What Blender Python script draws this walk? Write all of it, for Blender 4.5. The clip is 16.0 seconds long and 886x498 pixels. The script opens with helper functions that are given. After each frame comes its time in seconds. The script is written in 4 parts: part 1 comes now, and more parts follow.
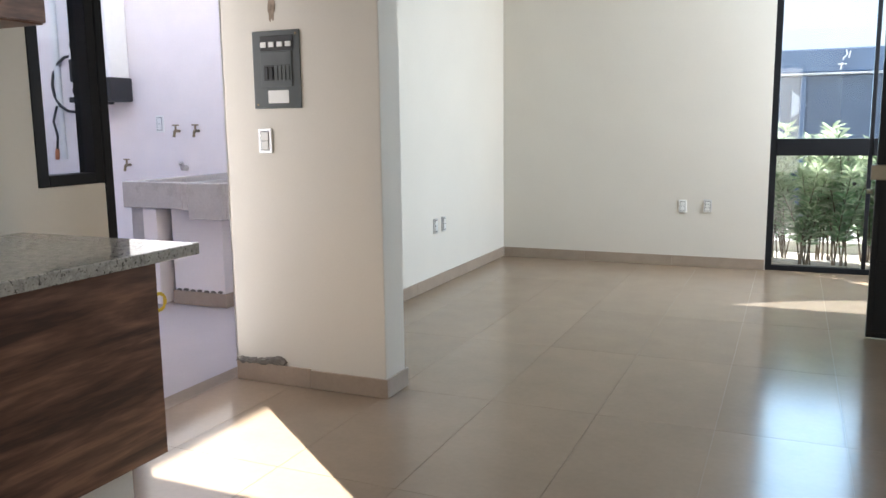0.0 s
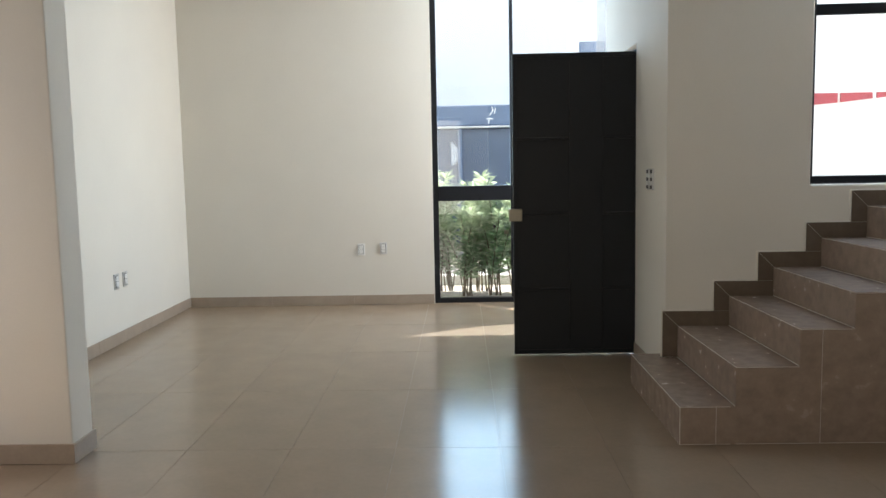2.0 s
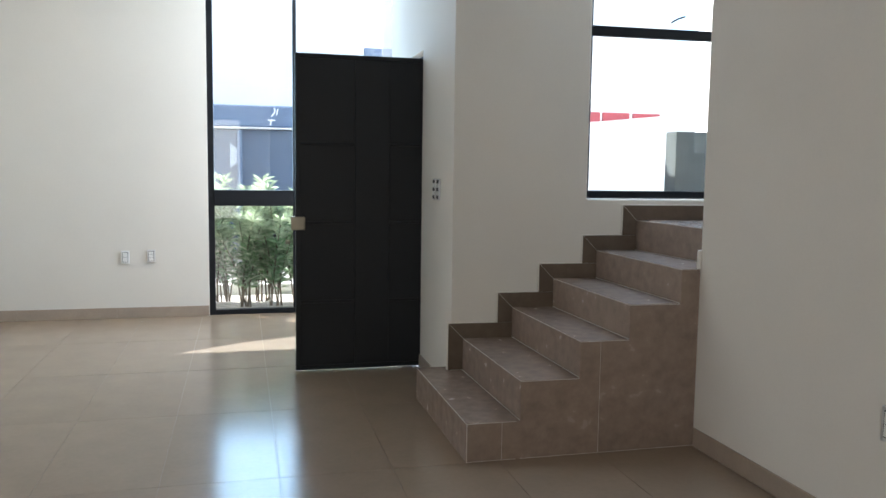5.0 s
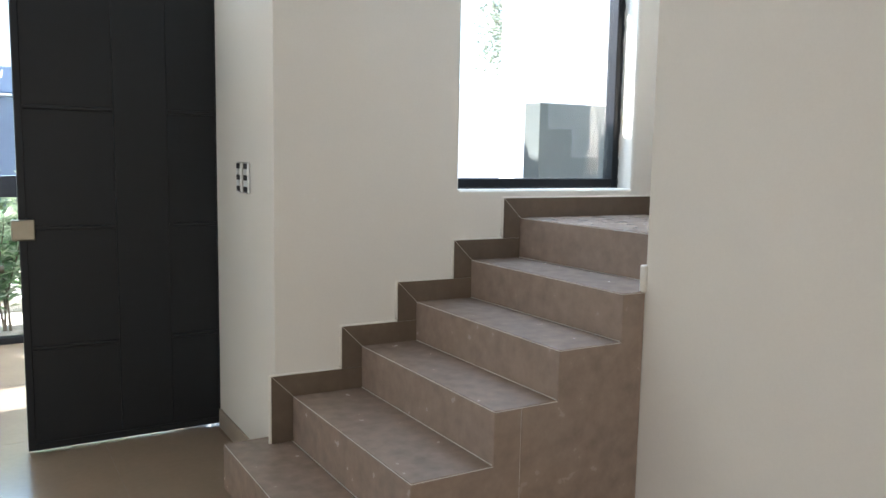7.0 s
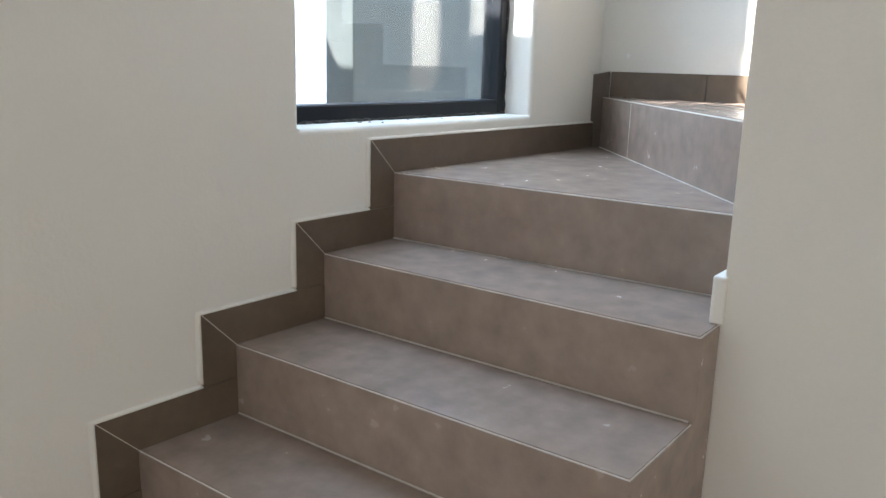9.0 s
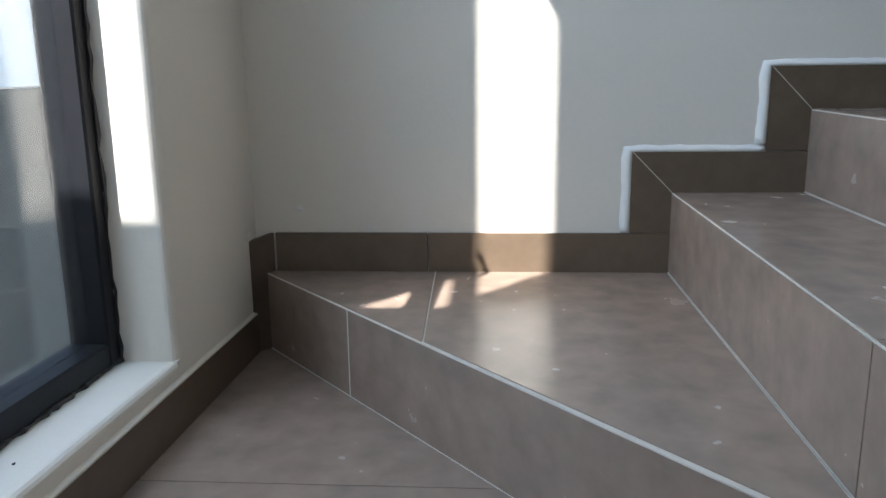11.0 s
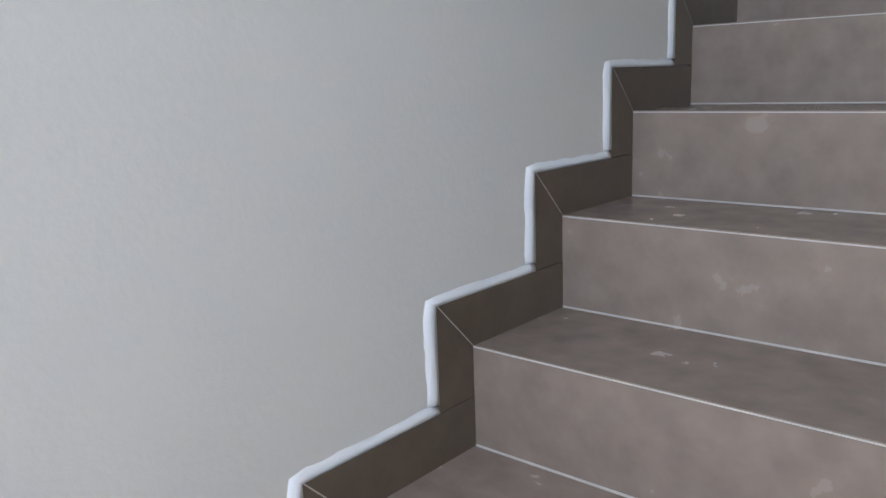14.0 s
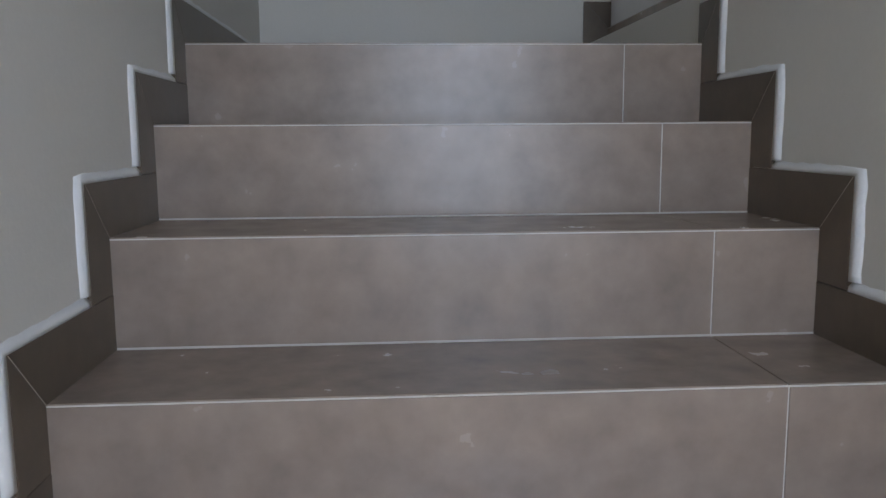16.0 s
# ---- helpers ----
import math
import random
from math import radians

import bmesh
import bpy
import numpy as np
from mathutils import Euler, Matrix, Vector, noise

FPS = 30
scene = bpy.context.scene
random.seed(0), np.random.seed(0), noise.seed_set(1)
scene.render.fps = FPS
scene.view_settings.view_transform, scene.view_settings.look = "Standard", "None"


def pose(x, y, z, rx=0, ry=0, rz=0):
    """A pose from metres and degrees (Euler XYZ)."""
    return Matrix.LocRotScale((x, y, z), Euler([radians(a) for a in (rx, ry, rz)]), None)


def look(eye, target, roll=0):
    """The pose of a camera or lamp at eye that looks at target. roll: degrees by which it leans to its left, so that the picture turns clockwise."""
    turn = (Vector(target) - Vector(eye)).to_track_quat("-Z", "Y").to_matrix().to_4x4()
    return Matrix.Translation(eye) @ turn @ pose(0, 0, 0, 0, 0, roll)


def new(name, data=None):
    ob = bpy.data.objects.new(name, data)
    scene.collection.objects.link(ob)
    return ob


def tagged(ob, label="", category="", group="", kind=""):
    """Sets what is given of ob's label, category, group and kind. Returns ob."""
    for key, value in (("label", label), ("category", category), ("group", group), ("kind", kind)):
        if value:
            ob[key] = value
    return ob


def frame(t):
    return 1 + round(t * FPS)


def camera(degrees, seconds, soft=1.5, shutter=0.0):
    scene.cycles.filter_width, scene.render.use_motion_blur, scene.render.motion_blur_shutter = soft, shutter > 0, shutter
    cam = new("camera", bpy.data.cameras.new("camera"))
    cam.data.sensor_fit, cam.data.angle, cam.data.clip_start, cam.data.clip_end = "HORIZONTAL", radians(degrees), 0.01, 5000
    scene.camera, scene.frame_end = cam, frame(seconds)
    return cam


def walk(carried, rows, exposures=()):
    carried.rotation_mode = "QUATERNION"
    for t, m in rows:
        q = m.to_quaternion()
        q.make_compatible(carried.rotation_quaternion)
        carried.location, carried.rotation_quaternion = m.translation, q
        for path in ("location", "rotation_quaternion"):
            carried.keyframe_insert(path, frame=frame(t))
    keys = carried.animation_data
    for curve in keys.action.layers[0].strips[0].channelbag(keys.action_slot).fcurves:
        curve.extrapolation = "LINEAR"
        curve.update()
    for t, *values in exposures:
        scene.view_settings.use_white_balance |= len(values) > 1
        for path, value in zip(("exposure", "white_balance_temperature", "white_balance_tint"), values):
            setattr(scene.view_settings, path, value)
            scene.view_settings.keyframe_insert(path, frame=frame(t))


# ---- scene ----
cam = camera(58.0, 16.0)
PATH = [
    (0, (-1.082, -4.336, 1.263), (-1.875, -2.525, 0.961), -0.7),
    (0.5, (-1.036, -4.448, 1.286), (-1.44, -2.512, 0.988), -0.4),
    (1, (-0.989, -4.485, 1.288), (-1.206, -2.516, 1.011), -1.0),
    (1.5, (-1.007, -4.548, 1.304), (-1.11, -2.566, 1.056), -1.2),
    (2, (-1.0, -4.621, 1.314), (-1.047, -2.632, 1.11), -1.1),
    (2.5, (-1.002, -4.678, 1.33), (-1.002, -2.685, 1.168), -0.9),
    (3, (-1.003, -4.705, 1.344), (-0.943, -2.709, 1.228), -0.6),
    (3.5, (-0.993, -4.686, 1.346), (-0.875, -2.692, 1.259), -0.4),
    (4, (-0.98, -4.658, 1.354), (-0.786, -2.67, 1.26), -0.4),
    (4.5, (-0.981, -4.557, 1.339), (-0.659, -2.586, 1.216), -0.1),
    (5, (-0.981, -4.374, 1.325), (-0.493, -2.444, 1.131), 0.8),
    (5.2, (-0.971, -4.26, 1.28), (-0.392, -2.358, 1.059), 1.7),
    (7.5, (-0.707, -2.508, 1.34), (0.414, -0.873, 1.076), 0.5),
    (8, (-0.574, -2.074, 1.315), (0.697, -0.565, 0.99), 0.9),
    (8.2, (-0.525, -1.919, 1.316), (0.81, -0.475, 0.955), 1.1),
    (10.3, (0.344, -0.78, 1.52), (2.214, -0.237, 1.067), -0.8),
    (10.5, (0.468, -0.692, 1.575), (2.374, -0.286, 1.129), -1.5),
    (11, (0.647, -0.632, 1.675), (2.591, -0.494, 1.232), -0.7),
    (11.5, (0.818, -0.59, 1.779), (2.764, -0.686, 1.33), -0.4),
    (12, (0.988, -0.554, 1.897), (2.906, -0.912, 1.46), -0.3),
    (12.5, (1.11, -0.612, 2.015), (2.969, -1.228, 1.608), -1.0),
    (13, (1.264, -0.67, 2.145), (3.015, -1.536, 1.718), -1.7),
    (13.5, (1.425, -0.758, 2.213), (3.035, -1.883, 1.833), -2.7),
    (14, (1.59, -0.868, 2.361), (2.871, -2.346, 1.943), -2.0),
    (14.5, (1.774, -1.065, 2.465), (2.593, -2.854, 2.105), -1.5),
    (15, (1.858, -1.255, 2.574), (2.303, -3.176, 2.235), -1.6),
    (15.5, (1.93, -1.47, 2.696), (2.012, -3.441, 2.363), -0.8),
    (16, (1.942, -1.672, 2.783), (1.812, -3.648, 2.504), -0.4),
]
EXPOSURE = [(0.0, 2.48, 6400, 10), (0.6, 2.05, 6700, 10), (1.0, 2.2, 6800, 10), (3.5, 2.32, 6450, 10), (5.2, 2.55, 6150, 10), (7.5, 3.3, 6250, 10), (8.2, 3.35, 6300, 10),
            (10.3, 2.25, 5800, 9), (11.0, 1.9, 6250, 10), (11.5, 1.85, 6600, 10), (12.0, 1.65, 6850, 11), (12.5, 1.6, 6850, 12), (13.0, 1.75, 6700, 13), (13.5, 2.25, 6850, 17), (14.5, 2.42, 6850, 19), (16.0, 2.42, 7050, 20)]
walk(cam, [(t, look(eye, target, roll)) for t, eye, target, roll in PATH], EXPOSURE)

# ---- light ----
world = bpy.data.worlds.new("world")
scene.world = world
world.use_nodes = True
wn = world.node_tree.nodes
sky = wn.new("ShaderNodeTexSky")
sky.sky_type = "NISHITA"
sky.sun_disc = False
SUN = Vector((1.27, -1.0, -1.64)).normalized()      # the way the light travels
sky.sun_elevation = math.asin(-SUN.z)
sky.sun_rotation = math.atan2(-SUN.x, -SUN.y)
world.node_tree.links.new(sky.outputs[0], wn["Background"].inputs[0])
wn["Background"].inputs[1].default_value = 0.12
sun = new("sun", bpy.data.lights.new("sun", "SUN"))
sun.data.energy, sun.data.angle, sun.data.color = 5.0, radians(0.45), (1.0, 0.95, 0.88)
sun.matrix_world = Matrix.Translation((0, 10, 12)) @ SUN.to_track_quat("-Z", "Y").to_matrix().to_4x4()


def area_lamp(eye, way, w, h, watts, color=(0.92, 0.96, 1.0)):
    """The sky's light in a window's opening, or a fill lamp."""
    data = bpy.data.lights.new("window_light", "AREA")
    data.shape, data.size, data.size_y, data.energy, data.color = "RECTANGLE", w, h, watts, color
    ob = new("window_light", data)
    ob.matrix_world = look(eye, Vector(eye) + Vector(way))
    return ob


area_lamp((-0.66, 3.15, 2.02), (0, -1, 0), 1.1, 1.9, 9.5, (0.45, 0.72, 1.0))
area_lamp((0.37, 2.47, 2.0), (-1, 0, 0), 1.0, 2.0, 12.5, (0.95, 0.97, 1.0))
area_lamp((1.46, 0.24, 3.2), (0, -1, -0.35), 0.86, 2.0, 9.5, (0.56, 0.76, 1.0))
# fill lamp added behind the kitchen, out of view
area_lamp((-2.2, -7.33, 1.3), (0, 1, 0), 2.4, 2.1, 8.5, (1.0, 0.94, 0.86))
area_lamp((-3.70, -1.43, 1.15), (1, 0, 0), 0.62, 2.0, 1.3, (1.0, 0.96, 0.93))
# fill lamp added upstairs, with no window opening in the wall
area_lamp((-0.4, -2.0, 4.7), (1, 0, 0), 1.6, 1.2, 2.5, (0.85, 0.92, 1.0))

# spot lamp added in mid-air: a hard-edged sheet of light through the corner glass
BACK = Vector((1.27, 1.0, 1.64))                     # from the floor up to the added spot lamp
wedge_lamp = new("window_glint", bpy.data.lights.new("window_glint", "SPOT"))
wedge_lamp.data.energy, wedge_lamp.data.color = 2300.0, (0.86, 0.94, 1.0)
wedge_lamp.data.spot_blend, wedge_lamp.data.shadow_soft_size = 0.0, 0.015
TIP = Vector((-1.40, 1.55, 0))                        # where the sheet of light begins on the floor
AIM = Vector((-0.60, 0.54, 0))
wedge_lamp.matrix_world = look(TIP + BACK * 4.0, AIM)
wedge_lamp.data.spot_size = 2 * (BACK * 4.0).angle(TIP + BACK * 4.0 - AIM)

# ---- materials ----
def material(name, color, rough=0.5, metal=0.0, spread=0.06, scale=6.0, fine=60.0, bump=0.0, spec=0.5, vary=0.0, stain=None, stain_scale=3.0, stain_low=0.55, stain_high=0.75, rough_spread=0.05, grain=0.35, detail=6.0):
    m = bpy.data.materials.new(name)
    m.use_nodes = True
    nt = m.node_tree
    n, link = nt.nodes, nt.links.new
    b = n["Principled BSDF"]
    b.inputs["Roughness"].default_value, b.inputs["Metallic"].default_value = rough, metal
    b.inputs["Specular IOR Level"].default_value = spec
    geo = n.new("ShaderNodeNewGeometry")
    big, small = n.new("ShaderNodeTexNoise"), n.new("ShaderNodeTexNoise")
    big.inputs["Scale"].default_value, small.inputs["Scale"].default_value = scale, fine
    big.inputs["Detail"].default_value, small.inputs["Detail"].default_value = detail, 3.0
    for t in (big, small):
        link(geo.outputs["Position"], t.inputs["Vector"])
    mixn = n.new("ShaderNodeMix")
    mixn.inputs[0].default_value = grain
    link(big.outputs[0], mixn.inputs[2])
    link(small.outputs[0], mixn.inputs[3])
    ramp = n.new("ShaderNodeValToRGB")
    c = Vector(color)
    lo, hi = c * max(1 - spread * 4, 0.15), c * (1 + spread * 4)
    ramp.color_ramp.elements[0].position, ramp.color_ramp.elements[0].color = 0.1, (*lo, 1)
    ramp.color_ramp.elements[1].position, ramp.color_ramp.elements[1].color = 0.9, (*[min(v, 0.95) for v in hi], 1)
    link(mixn.outputs[0], ramp.inputs[0])
    out = ramp.outputs[0]
    if stain:
        sn = n.new("ShaderNodeTexNoise")
        sn.inputs["Scale"].default_value, sn.inputs["Detail"].default_value, sn.inputs["Roughness"].default_value = stain_scale, 8.0, 0.65
        link(geo.outputs["Position"], sn.inputs["Vector"])
        mr = n.new("ShaderNodeMapRange")
        mr.inputs[1].default_value, mr.inputs[2].default_value = stain_low, stain_high
        link(sn.outputs[0], mr.inputs[0])
        mx = n.new("ShaderNodeMix")
        mx.data_type = "RGBA"
        mx.inputs[7].default_value = (*stain, 1)
        link(mr.outputs[0], mx.inputs[0])
        link(out, mx.inputs[6])
        out = mx.outputs[2]
    if vary:
        info, hsv = n.new("ShaderNodeObjectInfo"), n.new("ShaderNodeHueSaturation")
        mr2 = n.new("ShaderNodeMapRange")
        mr2.inputs[3].default_value, mr2.inputs[4].default_value = 1 - vary, 1 + vary
        link(info.outputs["Random"], mr2.inputs[0])
        link(mr2.outputs[0], hsv.inputs["Value"])
        link(out, hsv.inputs["Color"])
        out = hsv.outputs[0]
    link(out, b.inputs["Base Color"])
    rr = n.new("ShaderNodeMapRange")
    rr.inputs[3].default_value, rr.inputs[4].default_value = max(rough - rough_spread, 0.02), min(rough + rough_spread, 1)
    link(big.outputs[0], rr.inputs[0])
    link(rr.outputs[0], b.inputs["Roughness"])
    if bump:
        bp = n.new("ShaderNodeBump")
        bp.inputs["Strength"].default_value, bp.inputs["Distance"].default_value = bump, 0.01
        link(mixn.outputs[0], bp.inputs["Height"])
        link(bp.outputs[0], b.inputs["Normal"])
    return m


def leaf_material(name, color, scale):
    """A leaf that lets some light through."""
    m = material(name, color, 0.45, spread=0.25, scale=scale)
    n, link = m.node_tree.nodes, m.node_tree.links.new
    b = n["Principled BSDF"]
    tr, mx = n.new("ShaderNodeBsdfTranslucent"), n.new("ShaderNodeMixShader")
    mx.inputs[0].default_value = 0.45
    link(b.inputs["Base Color"].links[0].from_socket, tr.inputs[0])
    link(b.outputs[0], mx.inputs[1])
    link(tr.outputs[0], mx.inputs[2])
    link(mx.outputs[0], n["Material Output"].inputs[0])
    return m


WALL = material("wall_paint", (0.755, 0.722, 0.655), 0.75, spread=0.014, scale=2.0, fine=110.0, bump=0.14, spec=0.25)
EDGE = material("fresh_paint", (0.83, 0.825, 0.81), 0.6, spread=0.012, scale=9.0, fine=60.0, bump=0.10, spec=0.3)
CEIL = material("ceiling_paint", (0.80, 0.79, 0.77), 0.8, spread=0.01, scale=3.0, bump=0.03, spec=0.2)
PATIO = material("patio_plaster", (0.87, 0.81, 0.81), 0.85, spread=0.015, scale=5.0, bump=0.12, spec=0.2)
FLOOR = material("floor_tile", (0.300, 0.226, 0.160), 0.17, spread=0.03, scale=5.0, fine=40.0, bump=0.006, vary=0.03, rough_spread=0.025)
STEP = material("stair_tile", (0.300, 0.228, 0.182), 0.27, spread=0.075, scale=17.0, fine=70.0, vary=0.03, rough_spread=0.01, grain=0.10, detail=4.0)
SKIRT = material("skirting_tile", (0.168, 0.122, 0.084), 0.35, spread=0.08, scale=9.0, fine=50.0, bump=0.02, vary=0.07, stain=(0.09, 0.065, 0.045), stain_scale=16.0, stain_low=0.0, stain_high=1.0)
GROUT = material("grout", (0.62, 0.57, 0.51), 0.9, spread=0.05, scale=20.0, bump=0.1)
FGROUT = material("floor_grout", (0.27, 0.21, 0.155), 0.8, spread=0.05, scale=20.0, bump=0.1)
BLACK = material("black_aluminium", (0.010, 0.011, 0.014), 0.45, spread=0.08, scale=10.0, spec=0.22)
DOORM = material("black_door_paint", (0.0045, 0.0065, 0.009), 0.5, spread=0.10, scale=4.0, fine=50.0, bump=0.05, spec=0.38)
CHROME = material("brushed_steel", (0.30, 0.27, 0.21), 0.42, metal=1.0, spread=0.03, scale=20.0)
STEEL = material("plate_steel", (0.66, 0.66, 0.66), 0.35, metal=1.0, spread=0.03, scale=20.0)
WHITEP = material("white_plastic", (0.82, 0.82, 0.80), 0.35, spread=0.01, scale=20.0)
DARKP = material("dark_plastic", (0.02, 0.02, 0.022), 0.4, spread=0.05, scale=20.0)
GREYM = material("grey_enamel", (0.085, 0.095, 0.095), 0.4, spread=0.04, scale=12.0)
CONC = material("concrete", (0.50, 0.47, 0.46), 0.9, spread=0.06, scale=6.0, bump=0.25, stain=(0.30, 0.27, 0.26), stain_scale=4.0)
DIRT = material("grey_mortar", (0.19, 0.175, 0.155), 0.95, spread=0.15, scale=30.0, bump=0.6)
GRANITE = material("granite", (0.42, 0.40, 0.36), 0.09, spread=0.16, scale=40.0, fine=160.0, stain=(0.10, 0.09, 0.08), stain_scale=85.0, stain_low=0.56, stain_high=0.62, rough_spread=0.03)
PAVE = material("pavement", (0.42, 0.40, 0.37), 0.9, spread=0.08, scale=3.0, bump=0.2, stain=(0.28, 0.26, 0.24), stain_scale=1.2)
SOIL = material("soil", (0.38, 0.345, 0.30), 0.95, spread=0.2, scale=12.0, bump=0.5)
NEIGH = material("neighbour_plaster", (0.80, 0.79, 0.76), 0.85, spread=0.02, scale=0.8, bump=0.1)
REDP = material("red_paint", (0.42, 0.075, 0.085), 0.8, spread=0.06, scale=3.0, stain=(0.62, 0.42, 0.40), stain_scale=1.6)
BLUEM = material("blue_grey_metal", (0.085, 0.115, 0.17), 0.5, spread=0.06, scale=2.0, stain=(0.14, 0.17, 0.22), stain_scale=2.5)
BLUEL = material("blue_grey_beam", (0.13, 0.18, 0.27), 0.55, spread=0.05, scale=2.0)
GREYW = material("grey_wall", (0.065, 0.074, 0.072), 0.85, spread=0.06, scale=3.0, bump=0.15, stain=(0.10, 0.115, 0.11), stain_scale=2.0)
LEAF = leaf_material("leaf", (0.19, 0.30, 0.16), 5.0)
TREELEAF = leaf_material("grey_green_leaf", (0.17, 0.19, 0.14), 5.0)
LEAF2 = leaf_material("pale_leaf", (0.40, 0.47, 0.33), 6.0)
BARK = material("bark", (0.13, 0.10, 0.07), 0.9, spread=0.2, scale=20.0, bump=0.4)
RUBBER = material("black_rubber", (0.03, 0.03, 0.03), 0.6, spread=0.1, scale=20.0)
ORANGE = material("copper_orange", (0.55, 0.20, 0.09), 0.45, spread=0.1, scale=20.0)
BRASS = material("brass_tap", (0.30, 0.23, 0.14), 0.4, metal=0.9, spread=0.1, scale=20.0)
YELLOW = material("yellow_plastic", (0.75, 0.52, 0.04), 0.45, spread=0.05, scale=20.0)
CREAMW = material("kitchen_paint", (0.74, 0.72, 0.66), 0.7, spread=0.012, scale=2.0, bump=0.05)


def wood_material():
    m = bpy.data.materials.new("walnut_laminate")
    m.use_nodes = True
    n, link = m.node_tree.nodes, m.node_tree.links.new
    b = n["Principled BSDF"]
    geo, mp = n.new("ShaderNodeNewGeometry"), n.new("ShaderNodeMapping")
    mp.inputs["Scale"].default_value = (1.2, 1.2, 11.0)
    mp.inputs["Rotation"].default_value = (0.10, 0.0, 0.0)
    link(geo.outputs["Position"], mp.inputs[0])
    a, f = n.new("ShaderNodeTexNoise"), n.new("ShaderNodeTexNoise")
    a.inputs["Scale"].default_value, a.inputs["Detail"].default_value, a.inputs["Distortion"].default_value = 1.3, 5.0, 1.2
    f.inputs["Scale"].default_value, f.inputs["Detail"].default_value = 9.0, 4.0
    link(mp.outputs[0], a.inputs[0])
    link(mp.outputs[0], f.inputs[0])
    mx = n.new("ShaderNodeMix")
    mx.inputs[0].default_value = 0.25
    link(a.outputs[0], mx.inputs[2])
    link(f.outputs[0], mx.inputs[3])
    r = n.new("ShaderNodeValToRGB")
    e = r.color_ramp.elements
    e[0].position, e[0].color = 0.36, (0.055, 0.026, 0.016, 1)
    e[1].position, e[1].color = 0.64, (0.27, 0.135, 0.08, 1)
    mid = e.new(0.5)
    mid.color = (0.14, 0.066, 0.04, 1)
    link(mx.outputs[0], r.inputs[0])
    link(r.outputs[0], b.inputs["Base Color"])
    b.inputs["Roughness"].default_value = 0.38
    return m


def glass_material(name, dirt=0.0):
    m = bpy.data.materials.new(name)
    m.use_nodes = True
    n, link = m.node_tree.nodes, m.node_tree.links.new
    n.remove(n["Principled BSDF"])
    t, g, mx, lw = n.new("ShaderNodeBsdfTransparent"), n.new("ShaderNodeBsdfGlossy"), n.new("ShaderNodeMixShader"), n.new("ShaderNodeLayerWeight")
    t.inputs[0].default_value = (0.93, 0.95, 0.95, 1)
    g.inputs["Roughness"].default_value = 0.01
    pw, ma = n.new("ShaderNodeMath"), n.new("ShaderNodeMath")
    pw.operation, ma.operation = "POWER", "MULTIPLY_ADD"
    pw.inputs[1].default_value = 4.0
    ma.inputs[1].default_value, ma.inputs[2].default_value = 0.9, 0.06
    lw.inputs[0].default_value = 0.5
    link(lw.outputs["Facing"], pw.inputs[0])
    link(pw.outputs[0], ma.inputs[0])
    link(ma.outputs[0], mx.inputs[0])
    link(t.outputs[0], mx.inputs[1])
    link(g.outputs[0], mx.inputs[2])
    last = mx.outputs[0]
    if dirt:
        geo, no, mr = n.new("ShaderNodeNewGeometry"), n.new("ShaderNodeTexNoise"), n.new("ShaderNodeMapRange")
        no.inputs["Scale"].default_value, no.inputs["Detail"].default_value = 7.0, 12.0
        no.inputs["Roughness"].default_value = 0.75
        link(geo.outputs["Position"], no.inputs[0])
        mr.inputs[1].default_value, mr.inputs[2].default_value = 0.4, 0.8
        mr.inputs[3].default_value, mr.inputs[4].default_value = dirt * 0.7, dirt * 1.5
        link(no.outputs[0], mr.inputs[0])
        d, mx2 = n.new("ShaderNodeBsdfDiffuse"), n.new("ShaderNodeMixShader")
        d.inputs[0].default_value = (0.75, 0.78, 0.80, 1)
        link(mr.outputs[0], mx2.inputs[0])
        link(last, mx2.inputs[1])
        link(d.outputs[0], mx2.inputs[2])
        last = mx2.outputs[0]
    link(last, n["Material Output"].inputs[0])
    return m


WOOD = wood_material()
GLASS = glass_material("window_glass")
DUSTY = glass_material("dusty_glass", 0.025)


# ---- building blocks ----
def add_box(bm, x0, x1, y0, y1, z0, z1):
    v = [bm.verts.new(p) for p in ((x0, y0, z0), (x1, y0, z0), (x1, y1, z0), (x0, y1, z0), (x0, y0, z1), (x1, y0, z1), (x1, y1, z1), (x0, y1, z1))]
    for f in ((3, 2, 1, 0), (4, 5, 6, 7), (0, 1, 5, 4), (1, 2, 6, 5), (2, 3, 7, 6), (3, 0, 4, 7)):
        bm.faces.new([v[i] for i in f])


def boxes_bm(boxes, bevel=0.0, segments=2):
    bm = bmesh.new()
    for b in boxes:
        add_box(bm, *b)
    if bevel:
        bmesh.ops.bevel(bm, geom=bm.edges[:], offset=bevel, segments=segments, affect="EDGES", profile=0.5)
    return bm


def prism_bm(points, lift):
    """A flat polygon of 3D points pushed along lift into a slab."""
    bm = bmesh.new()
    lift = Vector(lift)
    a = [bm.verts.new(p) for p in points]
    b = [bm.verts.new(Vector(p) + lift) for p in points]
    bm.faces.new(a)
    bm.faces.new(b[::-1])
    for i in range(len(a)):
        j = (i + 1) % len(a)
        bm.faces.new((a[j], a[i], b[i], b[j]))
    bmesh.ops.recalc_face_normals(bm, faces=bm.faces[:])
    return bm


